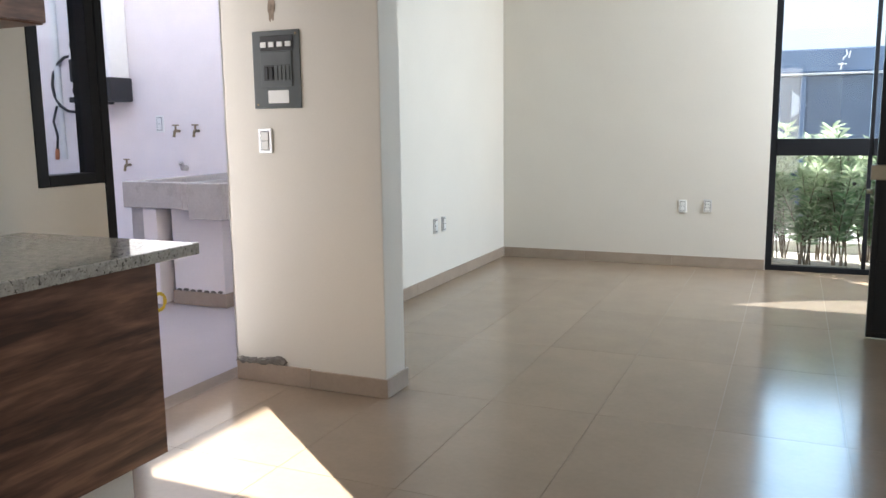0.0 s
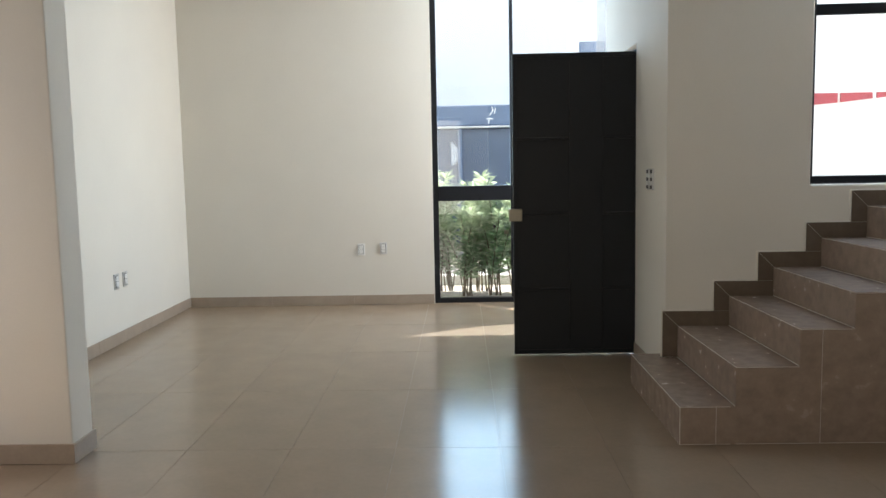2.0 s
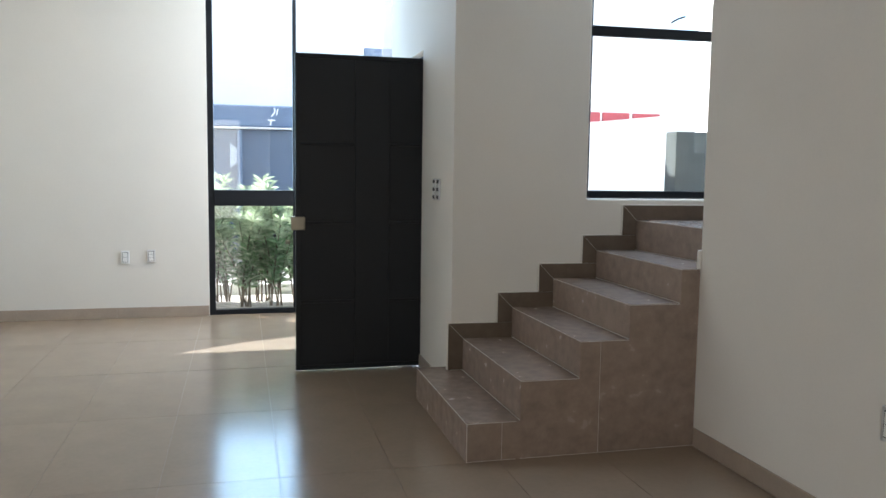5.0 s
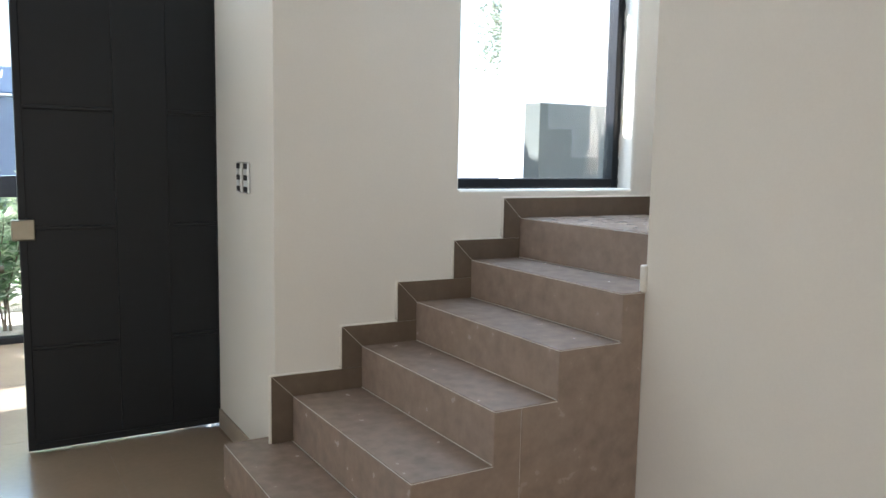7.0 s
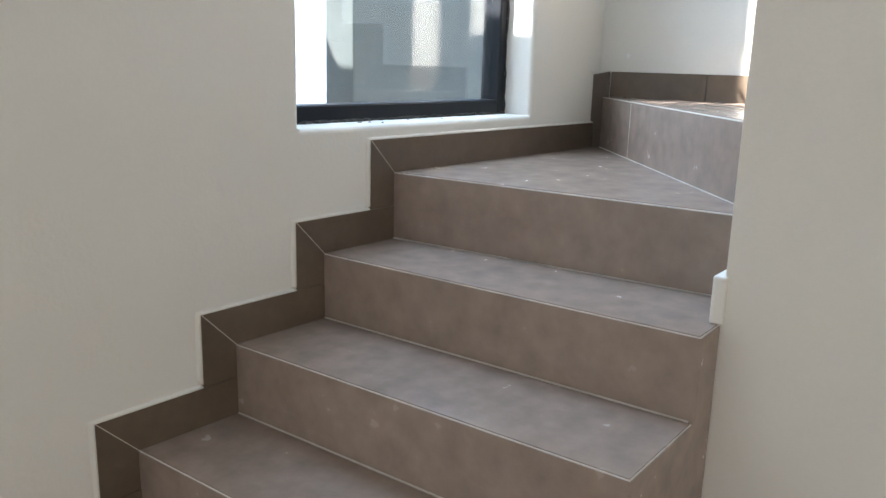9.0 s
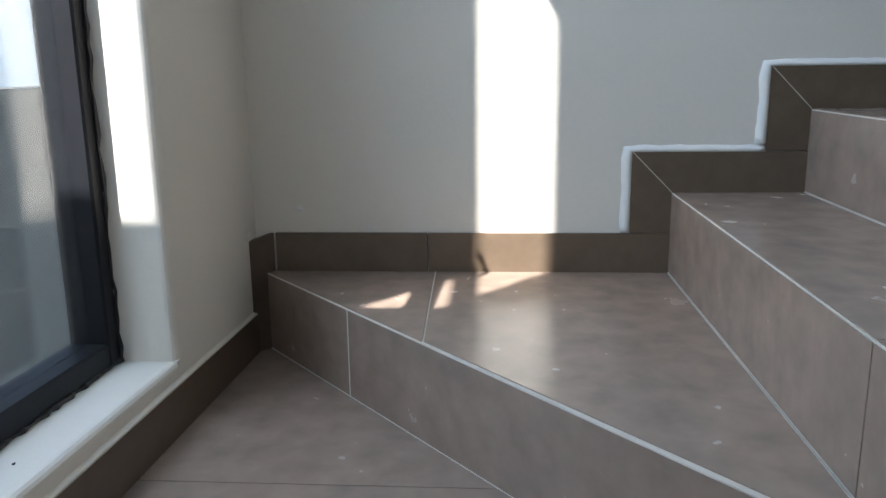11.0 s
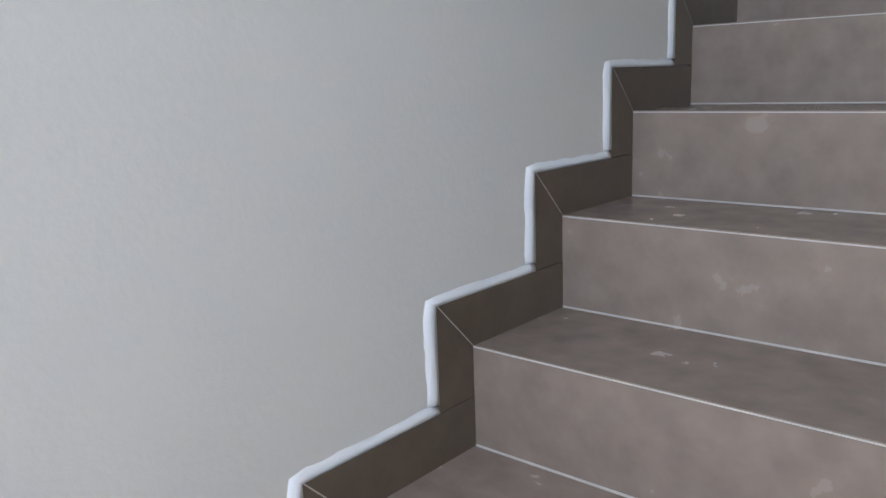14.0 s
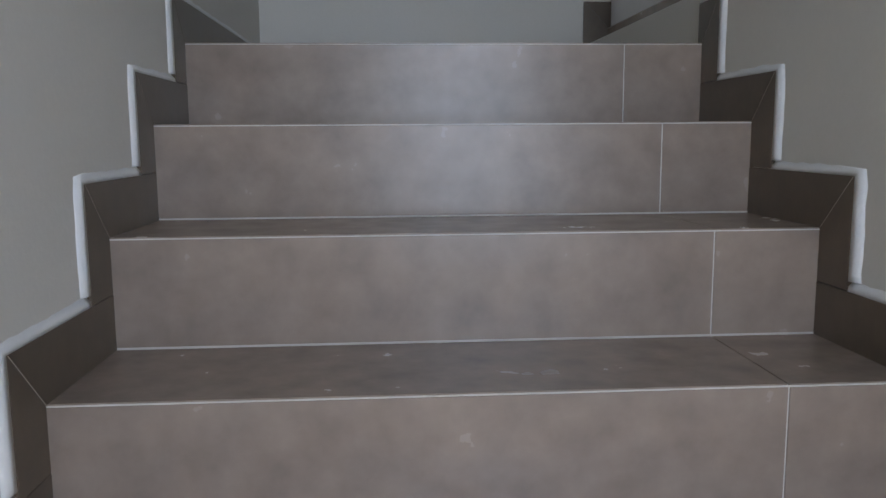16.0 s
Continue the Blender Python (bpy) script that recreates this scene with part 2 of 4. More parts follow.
def tube_bm(points, radius, sides=10, bm=None, closed=False):
    """A round bar along a line of points."""
    bm = bm or bmesh.new()
    pts = [Vector(p) for p in points]
    rings = []
    for i, p in enumerate(pts):
        d = (pts[min(i + 1, len(pts) - 1)] - pts[max(i - 1, 0)]).normalized()
        side = d.cross(Vector((0, 0, 1)) if abs(d.z) < 0.9 else Vector((1, 0, 0))).normalized()
        up = side.cross(d)
        r = radius[i] if isinstance(radius, (list, tuple)) else radius
        rings.append([bm.verts.new(p + (side * math.cos(a) + up * math.sin(a)) * r) for a in [2 * math.pi * k / sides for k in range(sides)]])
    for r0, r1 in zip(rings, rings[1:]):
        for k in range(sides):
            bm.faces.new((r0[k], r0[(k + 1) % sides], r1[(k + 1) % sides], r1[k]))
    bm.faces.new(rings[0][::-1])
    bm.faces.new(rings[-1])
    return bm


def mesh_ob(name, bm, mat, smooth=False):
    me = bpy.data.meshes.new(name)
    bmesh.ops.recalc_face_normals(bm, faces=bm.faces[:])
    bm.to_mesh(me)
    bm.free()
    me.materials.append(mat)
    if smooth:
        for p in me.polygons:
            p.use_smooth = True
    return new(name, me)


def part(name, bm, mat, parent, label="", smooth=False):
    ob = mesh_ob(name, bm, mat, smooth)
    ob.parent = parent
    base = Vector((0, 0, 0))
    p = parent
    while p:
        base += p.location
        p = p.parent
    ob.matrix_parent_inverse = Matrix.Translation(-base)
    if label:
        ob["label"] = label
    return ob


def thing(name, at, label, category, group="", kind=""):
    e = new(name)
    e.empty_display_size = 0.1
    e.location = at
    return tagged(e, label, category, group, kind)


def out_of_square(ob):
    """The stair window wall leans away from square by about two degrees."""
    for v in ob.data.vertices:
        v.co.y -= 0.04 * (v.co.x - 0.2)
    return ob


def setting(name, bm, mat, label, category):
    return tagged(mesh_ob(name, bm, mat), label, category, kind="structure")


# ---- the plan ----
H = [0, 0.182, 0.368, 0.542, 0.708, 0.873, 1.051, 1.231, 1.408]
while len(H) < 19:
    H.append(H[-1] + 0.175)
NX = [None, 0.0, 0.259, 0.550, 0.796, 1.060, 1.302]            # risers of the first flight
NY = {8: -1.002, 9: -1.277, 10: -1.556, 11: -1.834, 12: -2.105, 13: -2.373, 14: -2.651, 15: -2.911, 16: -3.175, 17: -3.437}
XL, XS, XI, XE = -3.66, 0.180, 1.242, 2.378                    # living wall, entrance wall, inner and outer stair walls
XW = 1.160                                                      # room face of the inner stair wall
YF, YS = 3.04, -0.974                                           # front wall, open side of the stairs
YE = -4.52                                                      # end wall of the upper landing
YB = -7.4                                                       # back of the kitchen
ZC, ZR = 3.10, 5.95

# ---- walls ----
setting("wall_front", boxes_bm([(XL - 0.15, -1.268, YF, YF + 0.15, 0, ZC + 0.3), (-1.268, 0.33, YF, YF + 0.15, 3.065, ZC + 0.3)]), WALL, "cream painted front wall beside the tall window", "wall")
setting("wall_living", boxes_bm([(XL - 0.15, XL, -0.925, YF, 0, ZC + 0.3)]), WALL, "plain cream painted wall of the living room", "wall")
setting("wall_stub", boxes_bm([(-3.641, -2.787, -1.125, -0.925, 0, ZC)], 0.006), WALL, "cream painted wall end carrying the breaker panel", "wall")
setting("wall_entrance", boxes_bm([(XS, XS + 0.15, 0.215, 0.812, 0, ZC + 0.34), (XS, XS + 0.15, 0.812, 1.78, 2.11, ZC + 0.34), (XS, XS + 0.15, 1.78, 1.93, 0, ZC + 0.34), (XS, XS + 0.15, 1.93, YF, 3.065, ZC + 0.34)]), WALL, "cream painted wall with the front door opening", "wall")
SWX0, SWX1, SWZ0, SWZ1 = 0.985, 1.938, 1.176, 4.4
bm = boxes_bm([(XS, SWX0, 0, 0.216, 0, SWZ0), (XS, SWX0, 0, 0.216, SWZ0, ZR), (SWX0, SWX1, 0, 0.171, 0, SWZ0), (SWX0, SWX1, 0, 0.171, SWZ1, ZR), (SWX1, XE + 0.15, 0, 0.171, 0, SWZ0), (SWX1, XE + 0.15, 0, 0.171, SWZ0, ZR)])
soft = []
for e in bm.edges:
    p, q = e.verts[0].co, e.verts[1].co
    if abs(p.y) + abs(q.y) > 1e-5:
        continue
    upright = abs(p.x - q.x) < 1e-5 and min(p.z, q.z) > SWZ0 - 0.01 and max(p.z, q.z) > ZR - 0.01 and min(abs(p.x - SWX0), abs(p.x - SWX1)) < 1e-5 and min(p.z, q.z) < SWZ1 - 0.1
    sill = abs(p.z - SWZ0) < 1e-5 and abs(q.z - SWZ0) < 1e-5 and min(p.x, q.x) > SWX0 - 0.01 and max(p.x, q.x) < SWX1 + 0.01
    if upright or sill:
        soft.append(e)
bmesh.ops.bevel(bm, geom=soft, offset=0.014, segments=4, affect="EDGES", profile=0.5)
out_of_square(setting("wall_stair_window", bm, WALL, "cream painted stairwell wall around a tall window", "wall"))
setting("wall_stair_outer", boxes_bm([(XE, XE + 0.15, YE, 0, 0, ZR)]), WALL, "cream painted outer wall along the upper flight", "wall")
setting("wall_stair_inner", boxes_bm([(XW, XI, -3.46, YS, 0, ZR), (XW, XI, YB, -3.46, 0, ZC)]), WALL, "cream painted partition between kitchen and stairs", "wall")
setting("wall_landing", boxes_bm([(-0.6, XE + 0.15, YE - 0.15, YE, 0 + ZC, ZR), (XI, XE + 0.15, YE - 0.15, YE, 0, ZC)]), WALL, "cream painted end wall of the upper landing", "wall")
setting("wall_upper", boxes_bm([(-0.6, -0.45, YE, 0.0, ZC + 0.2, ZR), (-0.45, XI - 0.1, -3.5, -3.4, ZC + 0.2, ZR), (-0.45, XS, 0, 0.15, ZC + 0.2, ZR)]), WALL, "plain painted wall of the upper floor", "wall")
setting("wall_back", boxes_bm([(XL - 0.15, XW, YB - 0.15, YB, 0, ZC)]), WALL, "plain cream painted kitchen wall", "wall")
# kitchen side wall with a door to the patio and a window
setting("wall_kitchen", boxes_bm([(XL - 0.02, -3.642, -1.06, -0.925, 0, ZC), (XL - 0.12, XL, -1.888, -1.06, 2.25, ZC), (XL - 0.12, XL, -2.206, -1.888, 0, 1.053), (XL - 0.12, XL, -2.206, -1.888, 2.25, ZC), (XL - 0.12, XL, YB, -2.206, 0, ZC)]), CREAMW, "cream painted kitchen wall with patio door and window", "wall")
setting("ceiling", boxes_bm([(XL - 0.15, XS + 0.15, -0.96, YF, ZC, ZC + 0.2), (XL - 0.15, XS, -3.4, -0.96, ZC, ZC + 0.2), (XS, XW, -3.4, YS - 0.05, ZC, ZC + 0.2), (XL - 0.15, XW, YB, -3.4, ZC, ZC + 0.2)]), CEIL, "plain white painted plaster ceiling", "ceiling")
setting("ceiling_stairwell", boxes_bm([(-0.6, XE + 0.15, YE - 0.15, 0.22, ZR, ZR + 0.2)]), CEIL, "plain white painted stairwell ceiling", "ceiling")
# unseen block and slab added over the front, keeping sun off the tall window
setting("upper_storey", boxes_bm([(XL - 0.15, XS + 0.15, 0.24, 0.867, ZC + 0.35, 8.2), (XL - 0.15, XS + 0.15, 0.867, 4.3, ZC + 0.35, ZC + 0.41)]), NEIGH, "unseen upper block and slab added to trim the sun", "wall")
# unseen column added so its shadow parts the stair stripe from the reveal
setting("balcony_column", boxes_bm([(0.20, 0.33, 1.115, 1.222, ZC + 0.41, 8.2)], 0.006, 1), NEIGH, "unseen column added to shade a band beside the stripe", "column")
# unseen slab added outside; its front edge trims the wedge of light
setting("entrance_canopy", boxes_bm([(XS + 0.152, 2.6, 2.1, 3.495, 3.2, 3.32)], 0.01, 1), NEIGH, "unseen slab added to cut the floor light wedge", "canopy")
# unseen bar added to throw a thin shadow across the sunlit tread
bar = thing("awning_bar", (0.9, 0.70, 3.3), "slim black bar added unseen to shadow the tread", "bar")
part("rail", boxes_bm([(0.331, 1.5, 0.69, 0.71, 3.27, 3.335)], 0.003, 1), BLACK, bar)
part("bracket", boxes_bm([(1.458, 1.482, 0.12, 0.689, 3.29, 3.315)], 0.003, 1), BLACK, bar)
# slab added above view to cut the sun patch on the kitchen floor
setting("patio_eave", boxes_bm([(-5.8, XL - 0.122, -3.0, -0.62, 2.6, 2.74)], 0.008, 1), PATIO, "unseen slab added to trim sun through the patio door", "eave")
# patio enclosure
for b in ((-8.2, XL - 0.15, 1.30, 1.45, 0, 4.2), (-8.35, -8.2, -3.0, 1.45, 0, 4.6), (-8.2, XL - 0.12, -3.15, -3.0, 0, 4.6)):
    setting("wall_patio", boxes_bm([b]), PATIO, "rough white plastered patio wall", "wall")

# ---- ground ----
setting("ground", boxes_bm([(-400, 400, 3.2, 400, -0.25, -0.06), (XS + 0.15, 400, 0.22, 3.2, -0.25, -0.06), (XE + 0.15, 400, -400, 0.22, -0.25, -0.06), (-400, -8.35, -400, 3.2, -0.25, -0.06), (-8.35, XE + 0.15, -400, YB - 0.15, -0.25, -0.06), (-8.35, XL - 0.15, 1.45, 3.2, -0.25, -0.06), (-8.35, XL - 0.15, YB - 0.15, -3.15, -0.25, -0.06)]), PAVE, "pale concrete paving outside the house", "ground")
setting("patio_floor", boxes_bm([(-8.2, XL - 0.12, -3.0, 1.30, -0.15, -0.004)]), material("patio_tile", (0.42, 0.38, 0.39), 0.45, spread=0.03, scale=4.0), "pale tiled patio floor", "floor")
floor = setting("floor", boxes_bm([(XL - 0.12, XW, YB, YF + 0.08, -0.2, -0.002), (XS - 0.01, XS + 0.2, 0.813, 1.78, -0.198, -0.003)]), FGROUT, "large glossy beige porcelain floor tiles", "floor")

# ---- staircase ----
stair = thing("staircase", (1.2, -0.5, 0), "winding staircase tiled in mottled grey-beige porcelain", "stairs")
core = [(0.002, XS, YS + 0.002, 0.088, 0, H[1] - 0.002), (XS, NX[2] - 0.02, YS + 0.002, 0.0, 0, H[1] - 0.002)]
for k in range(8, 17):
    core.append((XI, XE, NY[k + 1] - 0.002, NY[k] - 0.002, 0.6, H[k] - 0.002))
core.append((XI, XE, YE, NY[17] - 0.002, 2.4, H[17] - 0.002))
core.append((0.6, 1.168, YE, -3.462, 2.6, H[18] - 0.002))
core_bm = boxes_bm(core)
IN = (1.318, -0.999)                                            # where the winders meet
SKEW = 0.010                                                    # risers run slightly out of square
wedges = [prism_bm([(XE, -0.095, 1.0), (XE, NY[8], 1.0), (IN[0], NY[8], 1.0)], (0, 0, H[7] - 1.002))]
wedges.append(prism_bm([(NX[6] - 0.004, 0, 0), (XE, 0, 0), (XE, YS, 0), (IN[0] + 0.021, YS, 0)], (0, 0, H[6] - 0.002)))
for k in range(2, 6):
    x, x1 = NX[k] + 0.002, NX[k + 1] + 0.002
    wedges.append(prism_bm([(x, YS + 0.002, 0), (x1, YS + 0.002, 0), (x1 - SKEW, 0, 0), (x - SKEW, 0, 0)], (0, 0, H[k] - 0.002)))
for wedge in wedges:
    tmp = bpy.data.meshes.new("tmp")
    wedge.to_mesh(tmp)
    wedge.free()
    core_bm.from_mesh(tmp)
    bpy.data.meshes.remove(tmp)
tagged(part("stair_core", core_bm, GROUT, stair, "pale grout core between the stair tiles"), kind="stuff")
G = 0.0040


def slab(name, pts, lift, mat=None, label=""):
    return part(name, prism_bm(pts, lift), mat or STEP, stair, label)


for k in range(1, 6):
    x, x1 = NX[k], NX[k + 1]
    yb, sk = (0.09, 0.0) if k == 1 else (0.0, SKEW)
    s1 = SKEW
    slab("riser", [(x, YS + G, H[k - 1] + 0.003), (x - sk, yb, H[k - 1] + 0.003), (x - sk, yb, H[k] - G), (x, YS + G, H[k] - G)], (0.01 + sk, 0, 0))
    foot = [(x1 - 0.003 - s1, 0.0, H[k])] if k > 1 else [(x1 - 0.003 - s1, 0.0, H[k]), (XS, 0.0, H[k]), (XS, yb, H[k])]
    xe = x1 - 0.003 if k < 5 else IN[0] + 0.017
    slab("tread", [(x + G, YS + G, H[k]), (xe, YS + G, H[k]), *foot, (x + G - sk, yb, H[k])], (0, 0, -0.01))
# tiled open side, in pieces cut at the upright joints
cuts = [0.004, 0.171, 0.652, XW - 0.001]
for a, b in zip(cuts, cuts[1:]):
    pts, xs = [(a + 0.0015, YS, 0.003), (b - 0.0015, YS, 0.003)], []
    edges = sorted({b - 0.0015, *[x for x in NX[1:6] if a < x < b]}, reverse=True)
    for i, e in enumerate(edges):
        lo = edges[i + 1] if i + 1 < len(edges) else a + 0.0015
        top = H[max(k for k in range(1, 6) if NX[k] <= lo + 0.01)] - G
        pts += [(e, YS, top), (lo, YS, top)]
    slab("side_tile", pts, (0, 0.008, 0))
# the two winders
slab("riser", [(NX[6] - 0.006, 0, H[5] + 0.003), (IN[0] + 0.02, IN[1] + 0.01, H[5] + 0.003), (IN[0] + 0.02, IN[1] + 0.01, H[6] - G), (NX[6] - 0.006, 0, H[6] - G)], (0.01, 0, 0))
JX, JY = 1.75, -0.091 + (1.75 - XE) * (IN[1] + 0.012 + 0.091) / (IN[0] + 0.03 - XE)
slab("tread", [(NX[6] - 0.006 + G, 0, H[6]), (JX - 0.001, 0, H[6]), (JX - 0.001, JY, H[6]), (IN[0] + 0.03, IN[1] + 0.012, H[6])], (0, 0, -0.01))
slab("tread", [(JX + 0.001, 0, H[6]), (XE, 0, H[6]), (XE, -0.091, H[6]), (JX + 0.001, JY, H[6])], (0, 0, -0.01))
a7, b7 = Vector((XE, -0.095)), Vector((IN[0], IN[1] - 0.002))
for f0, f1 in ((0.0, 0.275), (0.278, 1.0)):
    p, q = a7.lerp(b7, f0), a7.lerp(b7, f1)
    slab("riser", [(p.x, p.y, H[6] + 0.003), (q.x, q.y, H[6] + 0.003), (q.x, q.y, H[7] - G), (p.x, p.y, H[7] - G)], (0.006, -0.008, 0))
m7 = a7.lerp(b7, 0.45)
off = Vector((0.004, -0.005))
slab("tread", [(XE, -0.099, H[7]), (XE, m7.y + 0.012, H[7]), (m7.x + off.x, m7.y + off.y + 0.002, H[7])], (0, 0, -0.01))
slab("tread", [(XE, m7.y + 0.009, H[7]), (XE, NY[8] + 0.003, H[7]), (b7.x + 0.02, NY[8] + 0.003, H[7]), (m7.x + off.x, m7.y + off.y - 0.001, H[7])], (0, 0, -0.01))
# upper flight, each step in two tiles
XJ = 1.424
for k in range(8, 18):
    y = NY[k]
    y1 = NY.get(k + 1, YE)
    for x0, x1 in ((XI, XJ - 0.0015), (XJ + 0.0015, XE)):
        slab("riser", [(x0, y, H[k - 1] + 0.003), (x1, y, H[k - 1] + 0.003), (x1, y, H[k] - G), (x0, y, H[k] - G)], (0, -0.01, 0))
        slab("tread", [(x0, y - G, H[k]), (x1, y - G, H[k]), (x1, y1 + 0.003, H[k]), (x0, y1 + 0.003, H[k])], (0, 0, -0.01))
slab("riser", [(1.17, -3.46, H[17] + 0.003), (1.17, YE, H[17] + 0.003), (1.17, YE, H[18] - G), (1.17, -3.46, H[18] - G)], (-0.01, 0, 0))
slab("tread", [(1.166, -3.46, H[18]), (1.166, YE, H[18]), (0.62, YE, H[18]), (0.62, -3.46, H[18])], (0, 0, -0.01))

SH = 0.087                                                      # height of the skirting


def stepped_skirting(us, hs, place, lift, first_low, end, band, band_lift, lip=None):
    """Mitred skirting tiles up a flight. us: risers along the run, hs: tread tops, place(u, z): a wall point."""
    gap = 0.0016
    strips = []
    for i, (u, h) in enumerate(zip(us, hs)):
        low = first_low if i == 0 else hs[i - 1]
        nxt = us[i + 1] if i + 1 < len(us) else end
        b = low + SH + gap if not (i == 0 and first_low == 0) else low
        slab("skirting_tile", [place(*p) for p in ((u - SH, b), (u - 0.001, b), (u - 0.001, h), (u - SH, h + SH))], lift, SKIRT)
        slab("skirting_tile", [place(*p) for p in ((u + gap, h), (nxt, h), (nxt, h + SH), (u - SH + 2 * gap, h + SH))], lift, SKIRT)
        back = bmesh.new()
        for ring in (((u - SH + 0.001, b + 0.0005), (u - 0.001, b + 0.0005), (u - 0.001, h + 0.001), (u - SH + 0.001, h + SH - 0.001)), ((u - 0.001, h + 0.001), (nxt - 0.001, h + 0.001), (nxt - 0.001, h + SH - 0.001), (u - SH + 0.001, h + SH - 0.001))):
            foot = [back.verts.new(place(*p)) for p in ring]
            face = [back.verts.new(Vector(place(*p)) + Vector(lift) * 0.93) for p in ring]
            back.faces.new(face)
            for n in range(4):
                back.faces.new((foot[n], foot[(n + 1) % 4], face[(n + 1) % 4], face[n]))
        part("skirting_grout", back, GROUT, stair, "pale grout in the skirting joints")
        top_end = nxt - SH if i + 1 < len(us) else nxt
        strips.append((u - SH, b + (band * 0.7 + 0.0002 if i else 0), h + SH, top_end))
    for k, (u, low, top, end_u) in enumerate(strips):
        inner, outer = [], []
        rise, run = max(3, int((top - low) / 0.014)), max(3, int((end_u - u) / 0.014))

        def wide(q):
            return band * (1.02 + 0.22 * noise.noise(Vector((q * 23.0, k * 3.7, band * 90))) + 0.12 * noise.noise(Vector((q * 90.0, k * 1.3, 5.0))))
        for n in range(rise):
            z = low + (top - low) * n / rise
            inner.append((u, z))
            outer.append((u - wide(z), z))
        inner.append((u, top))
        outer.append((u - wide(top) * 0.75, top + band * 0.55))
        for n in range(1, run + 1):
            x = u + (end_u - u) * n / run
            inner.append((x, top))
            outer.append((x, top + wide(x + 7.0) * 0.7))
        bm = bmesh.new()
        rows = []
        for p, q in zip(inner, outer):
            m = ((p[0] + q[0]) / 2, (p[1] + q[1]) / 2)
            rows.append([bm.verts.new(place(*p)), bm.verts.new(Vector(place(*p)) + Vector(band_lift) * 2.0), bm.verts.new(Vector(place(*m)) + Vector(band_lift) * 1.7), bm.verts.new(Vector(place(*q)) + Vector(band_lift) * 0.2), bm.verts.new(place(*q))])
        for r0, r1 in zip(rows, rows[1:]):
            for n in range(4):
                bm.faces.new((r0[n], r0[n + 1], r1[n + 1], r1[n]))
        bm.faces.new(rows[0])
        bm.faces.new(rows[-1][::-1])
        part("paint_edge", bm, lip or EDGE, stair, "thick brushed paint lip along the skirting", True)


stepped_skirting([x - SKEW for x in NX[2:6]] + [NX[6] - 0.006], H[2:7], lambda u, z: (u, -0.04 * (u - 0.2), z), (0, -0.009, 0), H[1] - SH + 0.002, XE, 0.010, (0, -0.004, 0), WALL)
part("skirting_tile", boxes_bm([(XE - 0.009, XE, -0.0965, -0.087, H[6], H[7])]), SKIRT, stair)
slab("skirting_tile", [(XE - 0.050, -0.0862, H[6]), (XE - 0.009, -0.130, H[6]), (XE - 0.009, -0.130, H[7] + SH), (XE - 0.050, -0.0862, H[7] + SH - 0.012)], (0.006, 0.008, 0), SKIRT, "short tile set across the corner")
# outer wall: from the corner along the winder, then up the flight
slab("skirting_tile", [(XE, -0.134, H[7]), (XE, -0.475, H[7]), (XE, -0.475, H[7] + SH), (XE, -0.134, H[7] + SH)], (-0.009, 0, 0), SKIRT)
slab("skirting_tile", [(XE, -0.477, H[7]), (XE, NY[8], H[7]), (XE, NY[8], H[7] + SH), (XE, -0.477, H[7] + SH)], (-0.009, 0, 0), SKIRT)
ks = list(range(8, 18))
stepped_skirting([-NY[k] for k in ks], [H[k] for k in ks], lambda u, z: (XE, -u, z), (-0.009, 0, 0), H[7], -YE, 0.020, (-0.004, 0, 0))
ks = ks[1:]
stepped_skirting([-NY[k] for k in ks], [H[k] for k in ks], lambda u, z: (XI, -u, z), (0.009, 0, 0), H[8], 3.46, 0.020, (0.004, 0, 0))
slab("skirting_tile", [(XE - 0.01, YE, H[17]), (1.166 + SH, YE, H[17]), (1.166 + SH, YE, H[17] + SH), (XE - 0.01, YE, H[17] + SH)], (0, 0.009, 0), SKIRT)
slab("skirting_tile", [(1.17, YE, H[17] + SH), (1.17 + SH, YE, H[17] + SH), (1.17 + SH, YE, H[18] + SH), (1.17, YE, H[18])], (0, 0.009, 0), SKIRT)
slab("skirting_tile", [(1.169, YE, H[18]), (1.169 + SH, YE, H[18] + SH), (0.62, YE, H[18] + SH), (0.62, YE, H[18])], (0, 0.009, 0), SKIRT)
part("plaster_lump", boxes_bm([(XW - 0.012, XI - 0.02, YS - 0.006, YS + 0.02, H[5], H[5] + 0.092)], 0.005), WALL, stair, "painted plaster lump on the wall end")

# ---- baseboards ----
def baseboard(boxes):
    return setting("baseboard", boxes_bm(boxes, 0.0015, 1), SKIRTF, "beige porcelain tile baseboard", "baseboard")


SKIRTF = material("baseboard_tile", (0.38, 0.305, 0.24), 0.4, spread=0.05, scale=9.0, bump=0.02, vary=0.04)
BH = 0.092
for i in range(3):
    baseboard([(XL + 0.012 + i * 0.8, min(XL + 0.811 + i * 0.8, -1.272), YF - 0.011, YF, 0.001, BH)])
for i in range(4):
    baseboard([(XL, XL + 0.011, -0.95 + i * 0.996, min(-0.952 + (i + 1) * 0.996, YF - 0.012), 0.001, BH)])
baseboard([(-3.641, -3.20, -1.137, -1.125, 0.001, BH + 0.006)])
baseboard([(-3.198, -2.775, -1.137, -1.125, 0.001, BH)])
baseboard([(-2.787, -2.775, -1.124, -0.913, 0.001, BH)])
baseboard([(XL + 0.012, -2.788, -0.925, -0.914, 0.001, BH)])
baseboard([(XS - 0.011, XS, 0.095, 0.80, 0.001, BH)])
for i in range(6):
    baseboard([(XW - 0.011, XW, -6.96 + i * 0.996, -5.966 + i * 0.996, 0.001, BH)])
baseboard([(-8.2, -3.87, 1.288, 1.30, 0, BH)])

